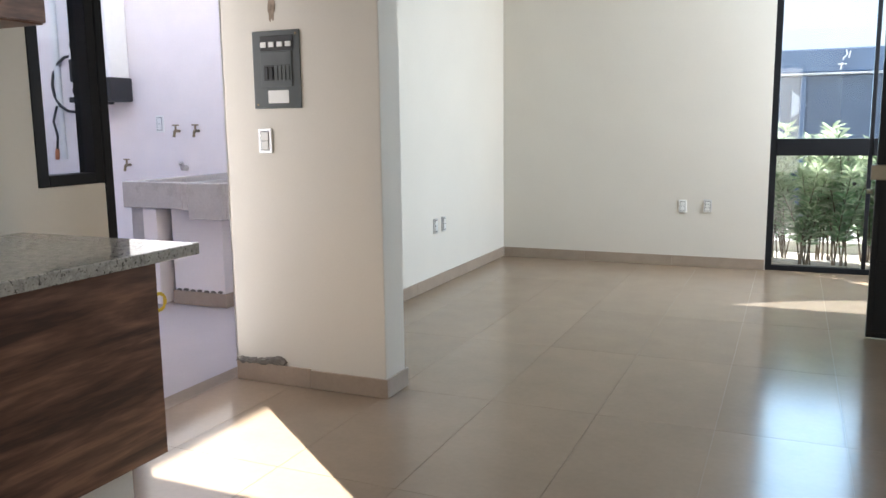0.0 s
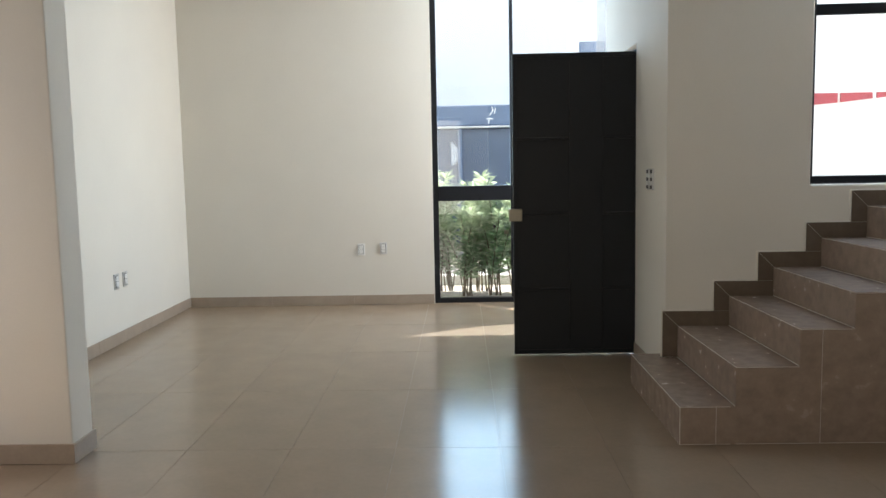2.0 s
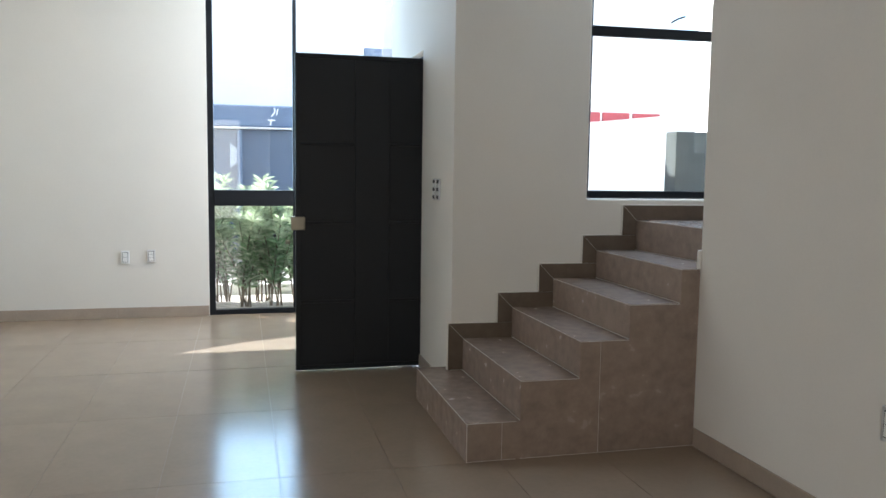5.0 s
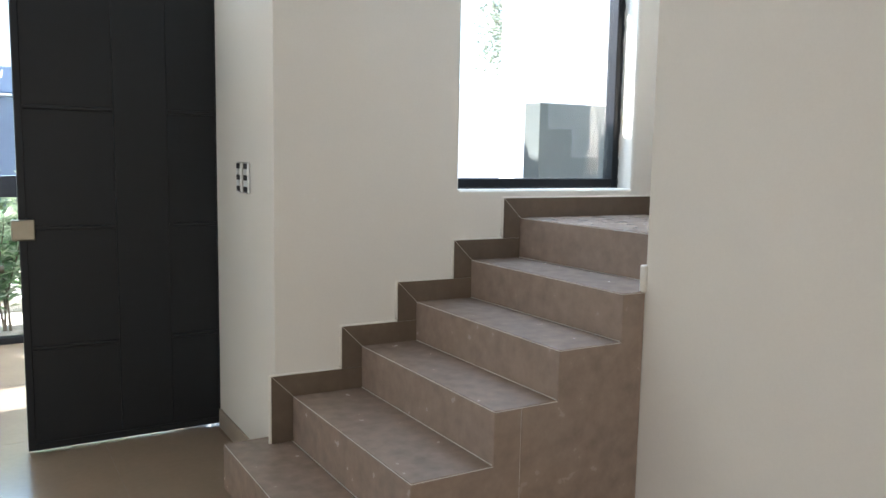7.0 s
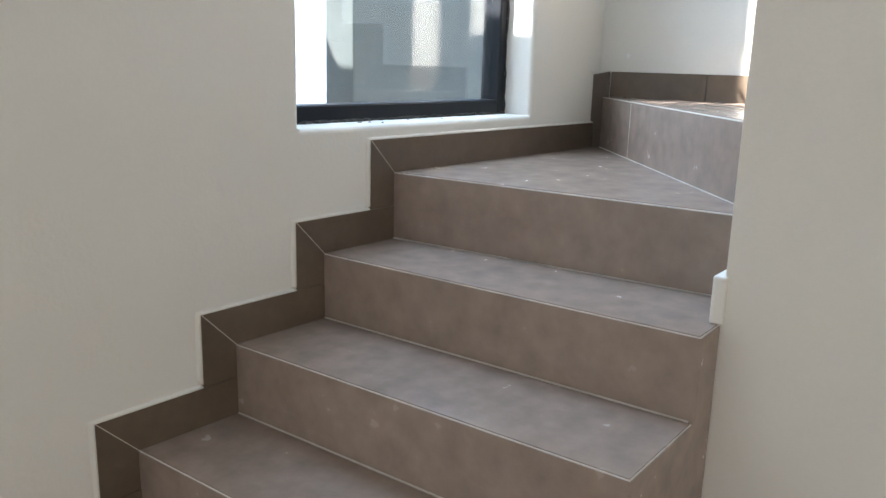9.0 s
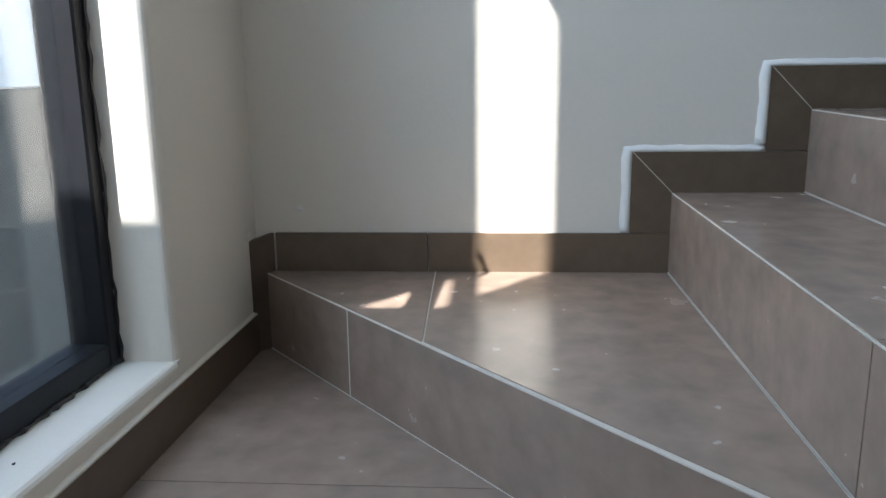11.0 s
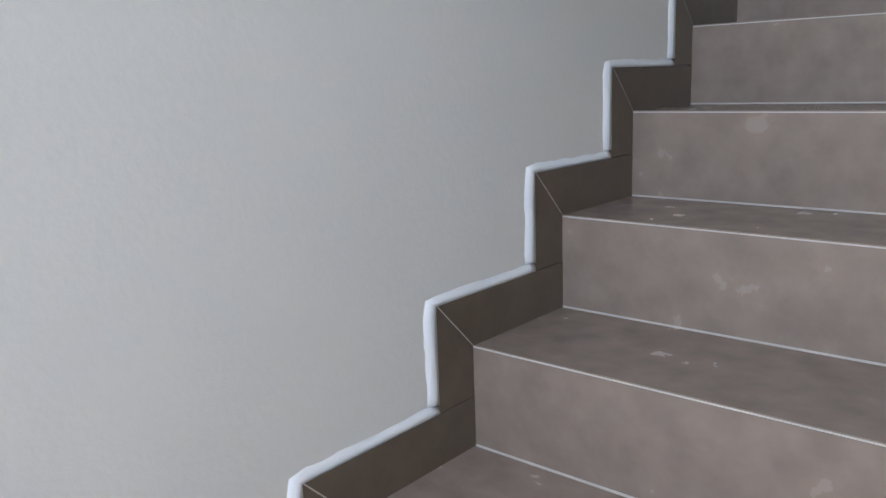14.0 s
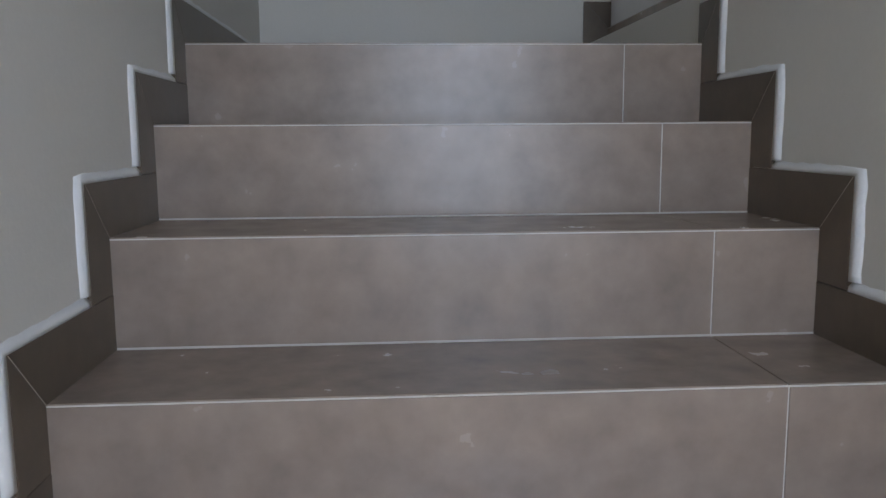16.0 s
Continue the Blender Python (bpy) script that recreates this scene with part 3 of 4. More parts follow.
# ---- windows ----
def window(name, label, loc):
    return thing(name, loc, label, "window", kind="structure")


ZH = 3.065
w1 = window("window_1", "floor-to-ceiling corner window in black aluminium frames", (-0.5, 3.08, 0))
yA, yB = YF + 0.02, YF + 0.09
for n_, b in (("left_jamb", (-1.268, -1.215, yA, yB, 0.0, ZH)), ("head", (-1.215, 0.325, yA, yB, ZH - 0.075, ZH)), ("mullion", (-0.522, -0.49, yA + 0.01, yB - 0.01, 0.045, ZH - 0.075)), ("bottom_rail", (-1.215, 0.29, yA, yB, 0.0, 0.045)), ("cross_rail", (-1.215, -0.522, yA - 0.01, yB, 0.988, 1.13)), ("cross_rail", (-0.49, 0.29, yA - 0.01, yB, 0.988, 1.13))):
    part(n_, boxes_bm([b], 0.003, 1), BLACK, w1)
part("side_head", boxes_bm([(XS + 0.095, XS + 0.15, 1.93, yA - 0.001, ZH - 0.075, ZH)], 0.003, 1), BLACK, w1)
part("side_bottom_rail", boxes_bm([(XS + 0.095, XS + 0.15, 1.93, yA - 0.001, 0.0, 0.045)], 0.003, 1), BLACK, w1)
part("latch", boxes_bm([(-1.292, -1.272, yA - 0.016, yA, 1.52, 1.70)], 0.004), DARKP, w1, "black window latch")
for b in ((-1.215, -0.522, yA + 0.03, yA + 0.036, 0.045, 0.988), (-0.49, 0.29, yA + 0.03, yA + 0.036, 0.045, 0.988), (-1.215, -0.522, yA + 0.03, yA + 0.036, 1.13, ZH - 0.075), (-0.49, 0.29, yA + 0.03, yA + 0.036, 1.13, ZH - 0.075), (XS + 0.115, XS + 0.121, 1.93, yA + 0.029, 0.045, ZH - 0.075)):
    g = part("pane", boxes_bm([b]), GLASS, w1)
    g.visible_shadow = False

w2 = window("window_2", "tall stairwell window in black aluminium frames", (1.5, 0.13, SWZ0))
fy0, fy1 = 0.10, 0.17
for n_, b in (("left_jamb", (SWX0, SWX0 + 0.05, fy0, fy1, SWZ0, SWZ1)), ("right_jamb", (SWX1 - 0.036, SWX1, fy0, fy1, SWZ0, SWZ1)), ("bottom_rail", (SWX0 + 0.05, SWX1 - 0.036, fy0, fy1, SWZ0, SWZ0 + 0.045)), ("head", (SWX0 + 0.05, SWX1 - 0.036, fy0, fy1, SWZ1 - 0.05, SWZ1)), ("transom", (SWX0 + 0.05, SWX1 - 0.036, fy0 + 0.02, fy1 - 0.02, 2.135, 2.195)), ("transom", (SWX0 + 0.05, SWX1 - 0.036, fy0 + 0.02, fy1 - 0.02, 3.17, 3.305))):
    part(n_, boxes_bm([b], 0.004, 1), BLACK, w2)
part("window_handle", tube_bm([(1.52, 0.09, 2.225), (1.56, 0.075, 2.25), (1.60, 0.07, 2.262)], 0.006), DARKP, w2, "black casement handle")
for z0, z1 in ((SWZ0 + 0.045, 2.135), (2.195, 3.17), (3.305, SWZ1 - 0.05)):
    g = part("pane", boxes_bm([(SWX0 + 0.05, SWX1 - 0.036, 0.132, 0.138, z0, z1)]), DUSTY, w2, "dusty window pane")
    g.visible_shadow = False

seal_rnd = random.Random(12)
for ends in (((SWX1 - 0.003, SWZ0 + 0.004), (SWX1 - 0.003, 2.9)), ((SWX0 + 0.01, SWZ0 + 0.003), (SWX1 - 0.004, SWZ0 + 0.003))):
    (xa, za), (xb, zb) = ends
    pts = [(xa + (xb - xa) * f / 70 + seal_rnd.uniform(-0.0015, 0.0015), fy0 - 0.001 + seal_rnd.uniform(-0.002, 0.002), za + (zb - za) * f / 70 + seal_rnd.uniform(-0.001, 0.001)) for f in range(71)]
    part("sealant_bead", tube_bm(pts, [seal_rnd.uniform(0.0015, 0.0065) for p in pts], 6), DARKP, w2, "crumbly dark sealant along the frame")
for o in w2.children:
    out_of_square(o)

w3 = window("window_3", "black framed kitchen window beside the patio door", (XL, -2.04, 1.02))
kx0, kx1 = XL - 0.09, XL - 0.02
for n_, b in (("jamb", (kx0, kx1 + 0.022, -2.203, -2.153, 1.055, 2.25)), ("jamb", (kx0, kx1 + 0.022, -1.931, -1.886, 1.055, 2.25)), ("bottom_rail", (kx0, kx1 + 0.022, -2.153, -1.931, 1.055, 1.098)), ("head", (kx0, kx1, -2.153, -1.931, 2.2, 2.25)), ("door_post", (XL - 0.1, XL + 0.004, -1.884, -1.842, 0.0, 2.25))):
    part(n_, boxes_bm([b], 0.003, 1), BLACK, w3)
g = part("pane", boxes_bm([(XL - 0.06, XL - 0.055, -2.153, -1.931, 1.098, 2.2)]), GLASS, w3)
g.visible_shadow = False

# ---- front door ----
door = thing("door_1", (XS, 0.85, 0.014), "black painted steel front door standing wide open", "door", kind="structure")
dx0, dx1, dz0, dz1, dy = -0.645, 0.208, 0.014, 2.056, 0.824
part("door_panel", boxes_bm([(dx0 + 0.02, dx1 - 0.02, dy + 0.008, dy + 0.034, dz0 + 0.02, dz1 - 0.02)]), DOORM, door)
for n_, b in (("stile", (dx0, dx0 + 0.03, dy, dy + 0.042, dz0, dz1)), ("stile", (-0.262, -0.036, dy + 0.001, dy + 0.04, dz0 + 0.03, dz1 - 0.03)), ("stile", (dx1 - 0.03, dx1, dy, dy + 0.042, dz0, dz1)), ("top_rail", (dx0 + 0.03, dx1 - 0.03, dy, dy + 0.042, dz1 - 0.03, dz1)), ("bottom_rail", (dx0 + 0.03, dx1 - 0.03, dy, dy + 0.042, dz0, dz0 + 0.03))):
    part(n_, boxes_bm([b], 0.003, 1), DOORM, door)
for z in (0.465, 0.982, 1.491):
    for x0, x1 in ((dx0 + 0.03, -0.263), (-0.035, dx1 - 0.03)):
        part("rib", boxes_bm([(x0, x1, dy - 0.001, dy + 0.01, z - 0.009, z + 0.009)], 0.004), DOORM, door)
lock = part("lock", boxes_bm([(-0.675, -0.586, dy - 0.028, dy, 0.935, 1.022)], 0.006), CHROME, door, "brushed brass-coloured rim lock")
part("lock_knob", tube_bm([(-0.575, dy - 0.022, 0.95), (-0.55, dy - 0.022, 0.95)], 0.012, 14), CHROME, lock, smooth=True)
part("keyhole", tube_bm([(-0.63, dy - 0.031, 0.985), (-0.63, dy - 0.02, 0.985)], 0.009, 14), DARKP, lock)
df = thing("door_frame", (XS + 0.08, 1.3, 0), "black steel frame of the front door opening", "door frame", kind="structure")
for n_, b in (("jamb", (XS + 0.06, XS + 0.15, 1.745, 1.779, 0, 2.11)), ("jamb", (XS + 0.06, XS + 0.15, 0.813, 0.845, 0, 2.11)), ("head", (XS + 0.06, XS + 0.15, 0.845, 1.745, 2.075, 2.109))):
    part(n_, boxes_bm([b], 0.003, 1), BLACK, df)


# ---- wall plates ----
def plate(name, at, axis, label, mods=2, mat=WHITEP, w=0.075, h=0.118, face=WHITEP, fill=0.28, tall=0.72):
    """A wall plate at a point of a wall; axis: the way it faces."""
    t = thing(name, at, label, "outlet" if "socket" in name or "outlet" in name else "switch")
    ax = Vector(axis)
    side = Vector((-ax.y, ax.x, 0))

    def blk(s0, s1, z0, z1, d0, d1):
        pts = [Vector(at) + side * s + ax * d for s in (s0, s1) for d in (d0, d1)]
        xs, ys = [p.x for p in pts], [p.y for p in pts]
        return (min(xs), max(xs), min(ys), max(ys), at[2] + z0, at[2] + z1)
    part("cover_plate", boxes_bm([blk(-w / 2, w / 2, -h / 2, h / 2, 0.0, 0.011)], 0.003), mat, t)
    # grey rim round the modules: their outline shadow put into colour
    part("module_bed", boxes_bm([blk(-w * 0.33, w * 0.33, -h * 0.385, h * 0.385, 0.0111, 0.0118)]), GREYM, t)
    step = h * tall / mods
    for i in range(mods):
        z = -h * tall / 2 + step * i
        part("module", boxes_bm([blk(-w * fill, w * fill, z + 0.001, z + step - 0.001, 0.0119, 0.0145)], 0.0012, 1), face, t)
    return t


plate("wall_outlet", (-1.97, YF, 0.537), (0, -1, 0), "white wall outlet plate on the cream wall", w=0.07, h=0.115, mods=2)
plate("wall_outlet", (-1.756, YF, 0.545), (0, -1, 0), "white wall outlet plate beside the tall window", w=0.07, h=0.115, mods=3, mat=STEEL)
plate("wall_outlet", (XL, 1.40, 0.487), (1, 0, 0), "white and steel outlet plate on the living room wall", mat=STEEL)
plate("wall_outlet", (XL, 1.56, 0.487), (1, 0, 0), "white and steel outlet plate on the living room wall", mat=STEEL)
plate("wall_outlet", (XW, -2.18, 0.484), (-1, 0, 0), "steel framed white outlet low on the partition", mat=STEEL, w=0.078, h=0.125)
plate("light_switch", (-3.407, -1.125, 1.207), (0, -1, 0), "steel plate with two white switches", mat=STEEL)
for y in (0.325, 0.425):
    sw = plate("light_switch", (XS, y, 1.214), (-1, 0, 0), "slim steel switch plate with black and white modules", mods=5, mat=STEEL, w=0.056, h=0.128, fill=0.40, tall=0.92)
    for i, c in enumerate([c for c in sw.children if c.name.startswith("module")]):
        c.data.materials[0] = DARKP if i % 2 == 0 else WHITEP

# ---- breaker panel ----
bp = thing("breaker_panel", (-3.3270, -1.125, 1.538), "grey enamel breaker panel let into the wall end", "breaker panel")
y0 = -1.125
part("frame", boxes_bm([(-3.4580, -3.1940, y0 - 0.008, y0, 1.359, 1.717)], 0.003), GREYM, bp)
part("door", boxes_bm([(-3.4120, -3.2370, y0 - 0.014, y0 - 0.008, 1.458, 1.62)], 0.003), GREYM, bp)
part("window_strip", boxes_bm([(-3.4120, -3.2270, y0 - 0.012, y0 - 0.008, 1.626, 1.693)], 0.002, 1), DARKP, bp)
for i in range(4):
    part("terminal", boxes_bm([(-3.4070 + i * 0.046, -3.3750 + i * 0.046, y0 - 0.018, y0 - 0.012, 1.641, 1.665)], 0.002, 1), WHITEP, bp, "white terminal block")
part("breaker_slot", boxes_bm([(-3.3920, -3.3370, y0 - 0.016, y0 - 0.014, 1.488, 1.558)], 0.0015, 1), DARKP, bp)
for i in range(2):
    part("breaker", boxes_bm([(-3.3870 + i * 0.026, -3.3650 + i * 0.026, y0 - 0.022, y0 - 0.016, 1.493, 1.55)], 0.003, 1), DARKP, bp)
for i in range(4):
    part("blank", boxes_bm([(-3.3300 + i * 0.022, -3.3130 + i * 0.022, y0 - 0.018, y0 - 0.014, 1.488, 1.558)], 0.002, 1), GREYM, bp)
lab = part("label_plate", boxes_bm([(-3.3770, -3.2620, y0 - 0.0095, y0 - 0.008, 1.383, 1.443)]), WHITEP, bp, "white printed label with a red bar")
part("red_bar", boxes_bm([(-3.3720, -3.2670, y0 - 0.0102, y0 - 0.0096, 1.432, 1.4405)]), REDP, lab)
for i in range(4):
    part("print_line", boxes_bm([(-3.3700, -3.2820 + 0.004 * (i % 2), y0 - 0.0102, y0 - 0.0096, 1.392 + i * 0.009, 1.395 + i * 0.009)]), GREYM, lab)
for x, z in ((-3.4370, 1.378), (-3.2140, 1.698)):
    part("screw", tube_bm([(x, y0 - 0.011, z), (x, y0 - 0.007, z)], 0.005, 10), BRASS, bp)


def lump(name, centre, size, mat, parent=None, seed=1, label="", category=""):
    bm = bmesh.new()
    bmesh.ops.create_icosphere(bm, subdivisions=3, radius=1)
    for v in bm.verts:
        n_ = noise.noise(v.co * 2.3 + Vector((seed, 0, 0))) * 0.5
        v.co = Vector((v.co.x * size[0], v.co.y * size[1], v.co.z * size[2])) * (1 + n_)
        v.co += Vector(centre)
    ob = mesh_ob(name, bm, mat)
    return tagged(ob, label, category)


for i, x in enumerate((-3.60, -3.545, -3.49, -3.43, -3.39)):
    lump("mortar_patch", (x, -1.129, 0.102 + 0.012 * (i in (3, 4))), (0.045, 0.012, 0.018 + 0.008 * (i == 4)), DIRT, seed=i, label="rough grey mortar smeared above the baseboard", category="mortar patch")

# brown stain above the breaker panel
lump("wall_stain", (-3.345, -1.1245, 1.83), (0.022, 0.0025, 0.07), material("brown_stain", (0.34, 0.27, 0.21), 0.9, spread=0.2, scale=25.0), seed=9, label="brown stain on the cream wall plaster", category="stain")

# ---- kitchen ----
bm = boxes_bm([(XL + 0.001, -2.845, -3.8, -2.29, 0.862, 0.90)], 0.004)
tagged(mesh_ob("countertop", bm, GRANITE), "speckled grey granite worktop with polished edge", "countertop")
cab = thing("base_cabinet", (-3.2, -3.0, 0), "walnut laminate base cabinet under the granite worktop", "cabinet")
part("side_panel", boxes_bm([(-2.885, -2.865, -3.7, -2.47, 0.25, 0.861)], 0.001, 1), WOOD, cab)
part("body", boxes_bm([(XL + 0.02, -2.886, -3.7, -2.475, 0.25, 0.86)]), WOOD, cab)
part("plinth", boxes_bm([(XL + 0.02, -2.93, -3.65, -2.56, 0.0, 0.249)]), CREAMW, cab, "cream plinth set back under the cabinet")
uc = thing("wall_cabinet", (-3.45, -2.6, 1.56), "walnut laminate wall cabinet hung above the worktop", "cabinet")
part("body", boxes_bm([(XL + 0.001, -3.40, -3.6, -2.345, 1.615, 2.25)], 0.002, 1), WOOD, uc)
for i in range(3):
    part("door", boxes_bm([(-3.399, -3.38, -3.59 + i * 0.415, -3.18 + i * 0.415, 1.62, 2.245)], 0.002, 1), WOOD, uc)

# unseen window frames added around two fill lamps, behind the kitchen and upstairs
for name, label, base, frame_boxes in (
        ("window_4", "black frame added unseen around the kitchen fill lamp", (-2.2, YB, 0.2), [(-3.45, -3.4, YB + 0.002, YB + 0.06, 0.2, 2.4), (-1.0, -0.95, YB + 0.002, YB + 0.06, 0.2, 2.4), (-3.4, -1.0, YB + 0.002, YB + 0.06, 0.2, 0.25), (-3.4, -1.0, YB + 0.002, YB + 0.06, 2.35, 2.4)]),
        ("window_5", "black frame added unseen around the upper hall fill lamp", (-0.44, -2.0, 4.1), [(-0.449, -0.41, -2.85, -2.8, 4.1, 5.3), (-0.449, -0.41, -1.2, -1.15, 4.1, 5.3), (-0.449, -0.41, -2.8, -1.2, 4.1, 4.15), (-0.449, -0.41, -2.8, -1.2, 5.25, 5.3)])):
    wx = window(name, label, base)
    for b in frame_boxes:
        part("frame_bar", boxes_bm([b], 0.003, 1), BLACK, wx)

# ---- patio ----
sink = thing("laundry_sink", (-5.2, 0.4, 0), "raw concrete laundry sink on masonry legs", "laundry sink")
part("bowl", boxes_bm([(-4.973, -4.675, 0.08, 0.13, 0.638, 0.898), (-4.726, -4.675, 0.131, 1.294, 0.638, 0.897), (-4.973, -4.727, 1.24, 1.294, 0.638, 0.897), (-4.973, -4.727, 0.131, 1.239, 0.638, 0.678), (-5.020, -4.974, 0.08, 1.294, 0.698, 0.896)], 0.007), CONC, sink, "deep raw concrete bowl")
part("washboard", boxes_bm([(-5.570, -5.021, 0.08, 0.13, 0.708, 0.898), (-5.570, -5.519, 0.131, 1.294, 0.708, 0.897), (-5.518, -5.022, 0.131, 1.294, 0.708, 0.808), (-5.518, -5.022, 1.24, 1.294, 0.809, 0.897)], 0.007), CONC, sink, "shallow scrubbing tray")
for i in range(9):
    part("ridge", boxes_bm([(-5.498 + i * 0.05, -5.472 + i * 0.05, 0.2, 1.2, 0.806, 0.818)], 0.004, 1), CONC, sink)
part("leg", boxes_bm([(-5.210, -4.757, 0.17, 1.29, 0.0, 0.707)], 0.006), PATIO, sink, "white plastered leg")
part("leg", boxes_bm([(-5.411, -5.282, 0.10, 1.29, 0.0, 0.707)], 0.006), PATIO, sink, "white plastered leg")
part("side_panel", boxes_bm([(-5.568, -5.412, 0.15, 1.29, 0.0, 0.707)], 0.006), CONC, sink, "stained bare concrete side")
part("foot_tile", boxes_bm([(-5.220, -4.742, 0.156, 0.169, 0.0, 0.10)]), SKIRTF, sink, "beige tile skirting round the foot")
part("foot_tile", boxes_bm([(-4.756, -4.742, 0.170, 1.28, 0.0, 0.10)]), SKIRTF, sink, "beige tile skirting round the foot")
srnd = random.Random(8)
for i in range(7):
    lump("mortar_crumb", (-5.169 + i * 0.062, 0.166, 0.104 + srnd.uniform(0, 0.006)), (0.022, 0.008, 0.010), DIRT, seed=60 + i, label="grey mortar crumb along the sink foot", category="mortar crumb")


def tap(x, z, y=1.33, scale=1.0):
    t = thing("tap", (x, y, z), "tarnished brass garden tap on the patio wall", "tap", group="patio taps")
    part("spout", tube_bm([(x, y - 0.002, z), (x, y - 0.06, z), (x + 0.03, y - 0.10, z - 0.01), (x + 0.035, y - 0.115, z - 0.05)], 0.013 * scale, 10), BRASS, t, smooth=True)
    part("stem", tube_bm([(x, y - 0.05, z + 0.01), (x, y - 0.05, z + 0.045)], 0.009 * scale, 8), BRASS, t, smooth=True)
    part("handle", boxes_bm([(x - 0.035, x + 0.035, y - 0.058, y - 0.042, z + 0.045, z + 0.057)], 0.004), BRASS, t)
    return t


tap(-6.085, 1.255, 1.30)
tap(-5.868, 1.255, 1.30)
tap(-6.68, 0.953, 1.30)
pipe = mesh_ob("drain_pipe", tube_bm([(-6.03, 1.30, 0.93), (-6.03, 1.25, 0.93), (-6.03, 1.23, 0.98)], 0.025, 12), CONC)
tagged(pipe, "short grey pipe stub above the laundry sink", "pipe")
pst = plate("wall_socket", (-6.30, 1.30, 1.32), (0, -1, 0), "white socket plate on the patio wall", w=0.09, h=0.15)
boiler = thing("water_heater", (-6.865, 1.2, 1.520), "white wall-mounted water heater with black base", "water heater")
part("casing", boxes_bm([(-7.095, -6.615, 1.06, 1.30, 1.700, 2.6)], 0.02, 3), WHITEP, boiler)
part("base_box", boxes_bm([(-6.835, -6.585, 1.03, 1.29, 1.520, 1.730)], 0.012), DARKP, boiler)
part("base_tray", boxes_bm([(-7.115, -6.835, 1.05, 1.28, 1.520, 1.570)], 0.008), DARKP, boiler)
part("drain_cap", boxes_bm([(-6.675, -6.625, 1.06, 1.10, 1.495, 1.520)], 0.004), DARKP, boiler)
for z in (1.620, 2.020):
    part("knob", tube_bm([(-6.975, 1.055, z), (-6.975, 1.01, z)], 0.045, 18), DARKP, boiler)
part("control_box", boxes_bm([(-7.065, -6.895, 1.03, 1.06, 1.700, 1.900)], 0.008), DARKP, boiler)
for i, (a, b) in enumerate(((0.0, 0.03), (0.04, 0.055), (0.063, 0.085), (0.093, 0.12), (0.128, 0.15))):
    part("badge", boxes_bm([(-6.915 + a, -6.915 + b, 1.0575, 1.0595, 2.230, 2.275 + 0.02 * (i == 0))]), GREYM, boiler, "small dark badge mark")
loop = [(-7.290 + 0.26 * math.cos(a), 1.27 - 0.002 * i, 1.70 + 0.26 * math.sin(a)) for i, a in enumerate([math.radians(60 + 24 * k) for k in range(16)])]
tail = [(-7.490, 1.24, 1.50), (-7.550, 1.24, 1.36), (-7.510, 1.24, 1.22), (-7.530, 1.24, 1.10)]
gas = thing("gas_hose", (-7.430, 1.27, 1.1), "coiled dark flexible hose hanging on the patio wall", "hose")
part("hose", tube_bm(loop, 0.014, 8), RUBBER, gas, smooth=True)
part("hose_tail", tube_bm(tail, 0.011, 8), RUBBER, gas, smooth=True)
part("hose_end", tube_bm([(-7.530, 1.24, 1.10), (-7.540, 1.24, 1.0)], 0.02, 8), ORANGE, gas, "orange-red hose connector", smooth=True)
conduit = mesh_ob("conduit", tube_bm([(-7.490, 1.28, 1.0), (-7.490, 1.28, 4.0)], 0.03, 12), WHITEP)
tagged(conduit, "white plastic conduit up the patio wall", "conduit")
bm = bmesh.new()
tube_bm([(-5.14, -0.08 + 0.06 * math.cos(a), 0.065 + 0.06 * math.sin(a)) for a in [math.radians(k * 24) for k in range(16)]], 0.012, 8, bm)
tagged(mesh_ob("tape_roll", bm, YELLOW), "small yellow plastic ring on the patio floor", "ring")

# ---- outside the tall window ----
setting("planting_bed", boxes_bm([(-3.4, 0.5, 3.25, 4.35, -0.059, -0.02)]), SOIL, "narrow pale gravel bed under the hedge", "planting bed")
setting("kerb", boxes_bm([(-6, 0.6, 4.36, 4.5, -0.06, 0.09)], 0.012), material("kerb_white", (0.72, 0.71, 0.68), 0.85, spread=0.04, scale=6.0), "pale concrete kerb behind the hedge", "kerb")
setting("road", boxes_bm([(-40, 4.6, 5.6, 8.6, -0.0595, -0.045)]), material("road_concrete", (0.33, 0.32, 0.31), 0.9, spread=0.08, scale=2.0, bump=0.2), "grey paved lane", "road")
rnd = random.Random(4)


def leaf_faces(bm, base, way, length, width):
    way = way.normalized()
    side = way.cross(Vector((rnd.uniform(-1, 1), rnd.uniform(-1, 1), 0.4))).normalized() * width
    drop = Vector((0, 0, -0.18 * length))
    p = [base, base + way * length * 0.45 + side, base + way * length + drop, base + way * length * 0.45 - side]
    v = [bm.verts.new(q) for q in p]
    c = bm.verts.new(base + way * length * 0.5 + Vector((0, 0, -width * 0.5)))
    for i in range(4):
        bm.faces.new((v[i], v[(i + 1) % 4], c))


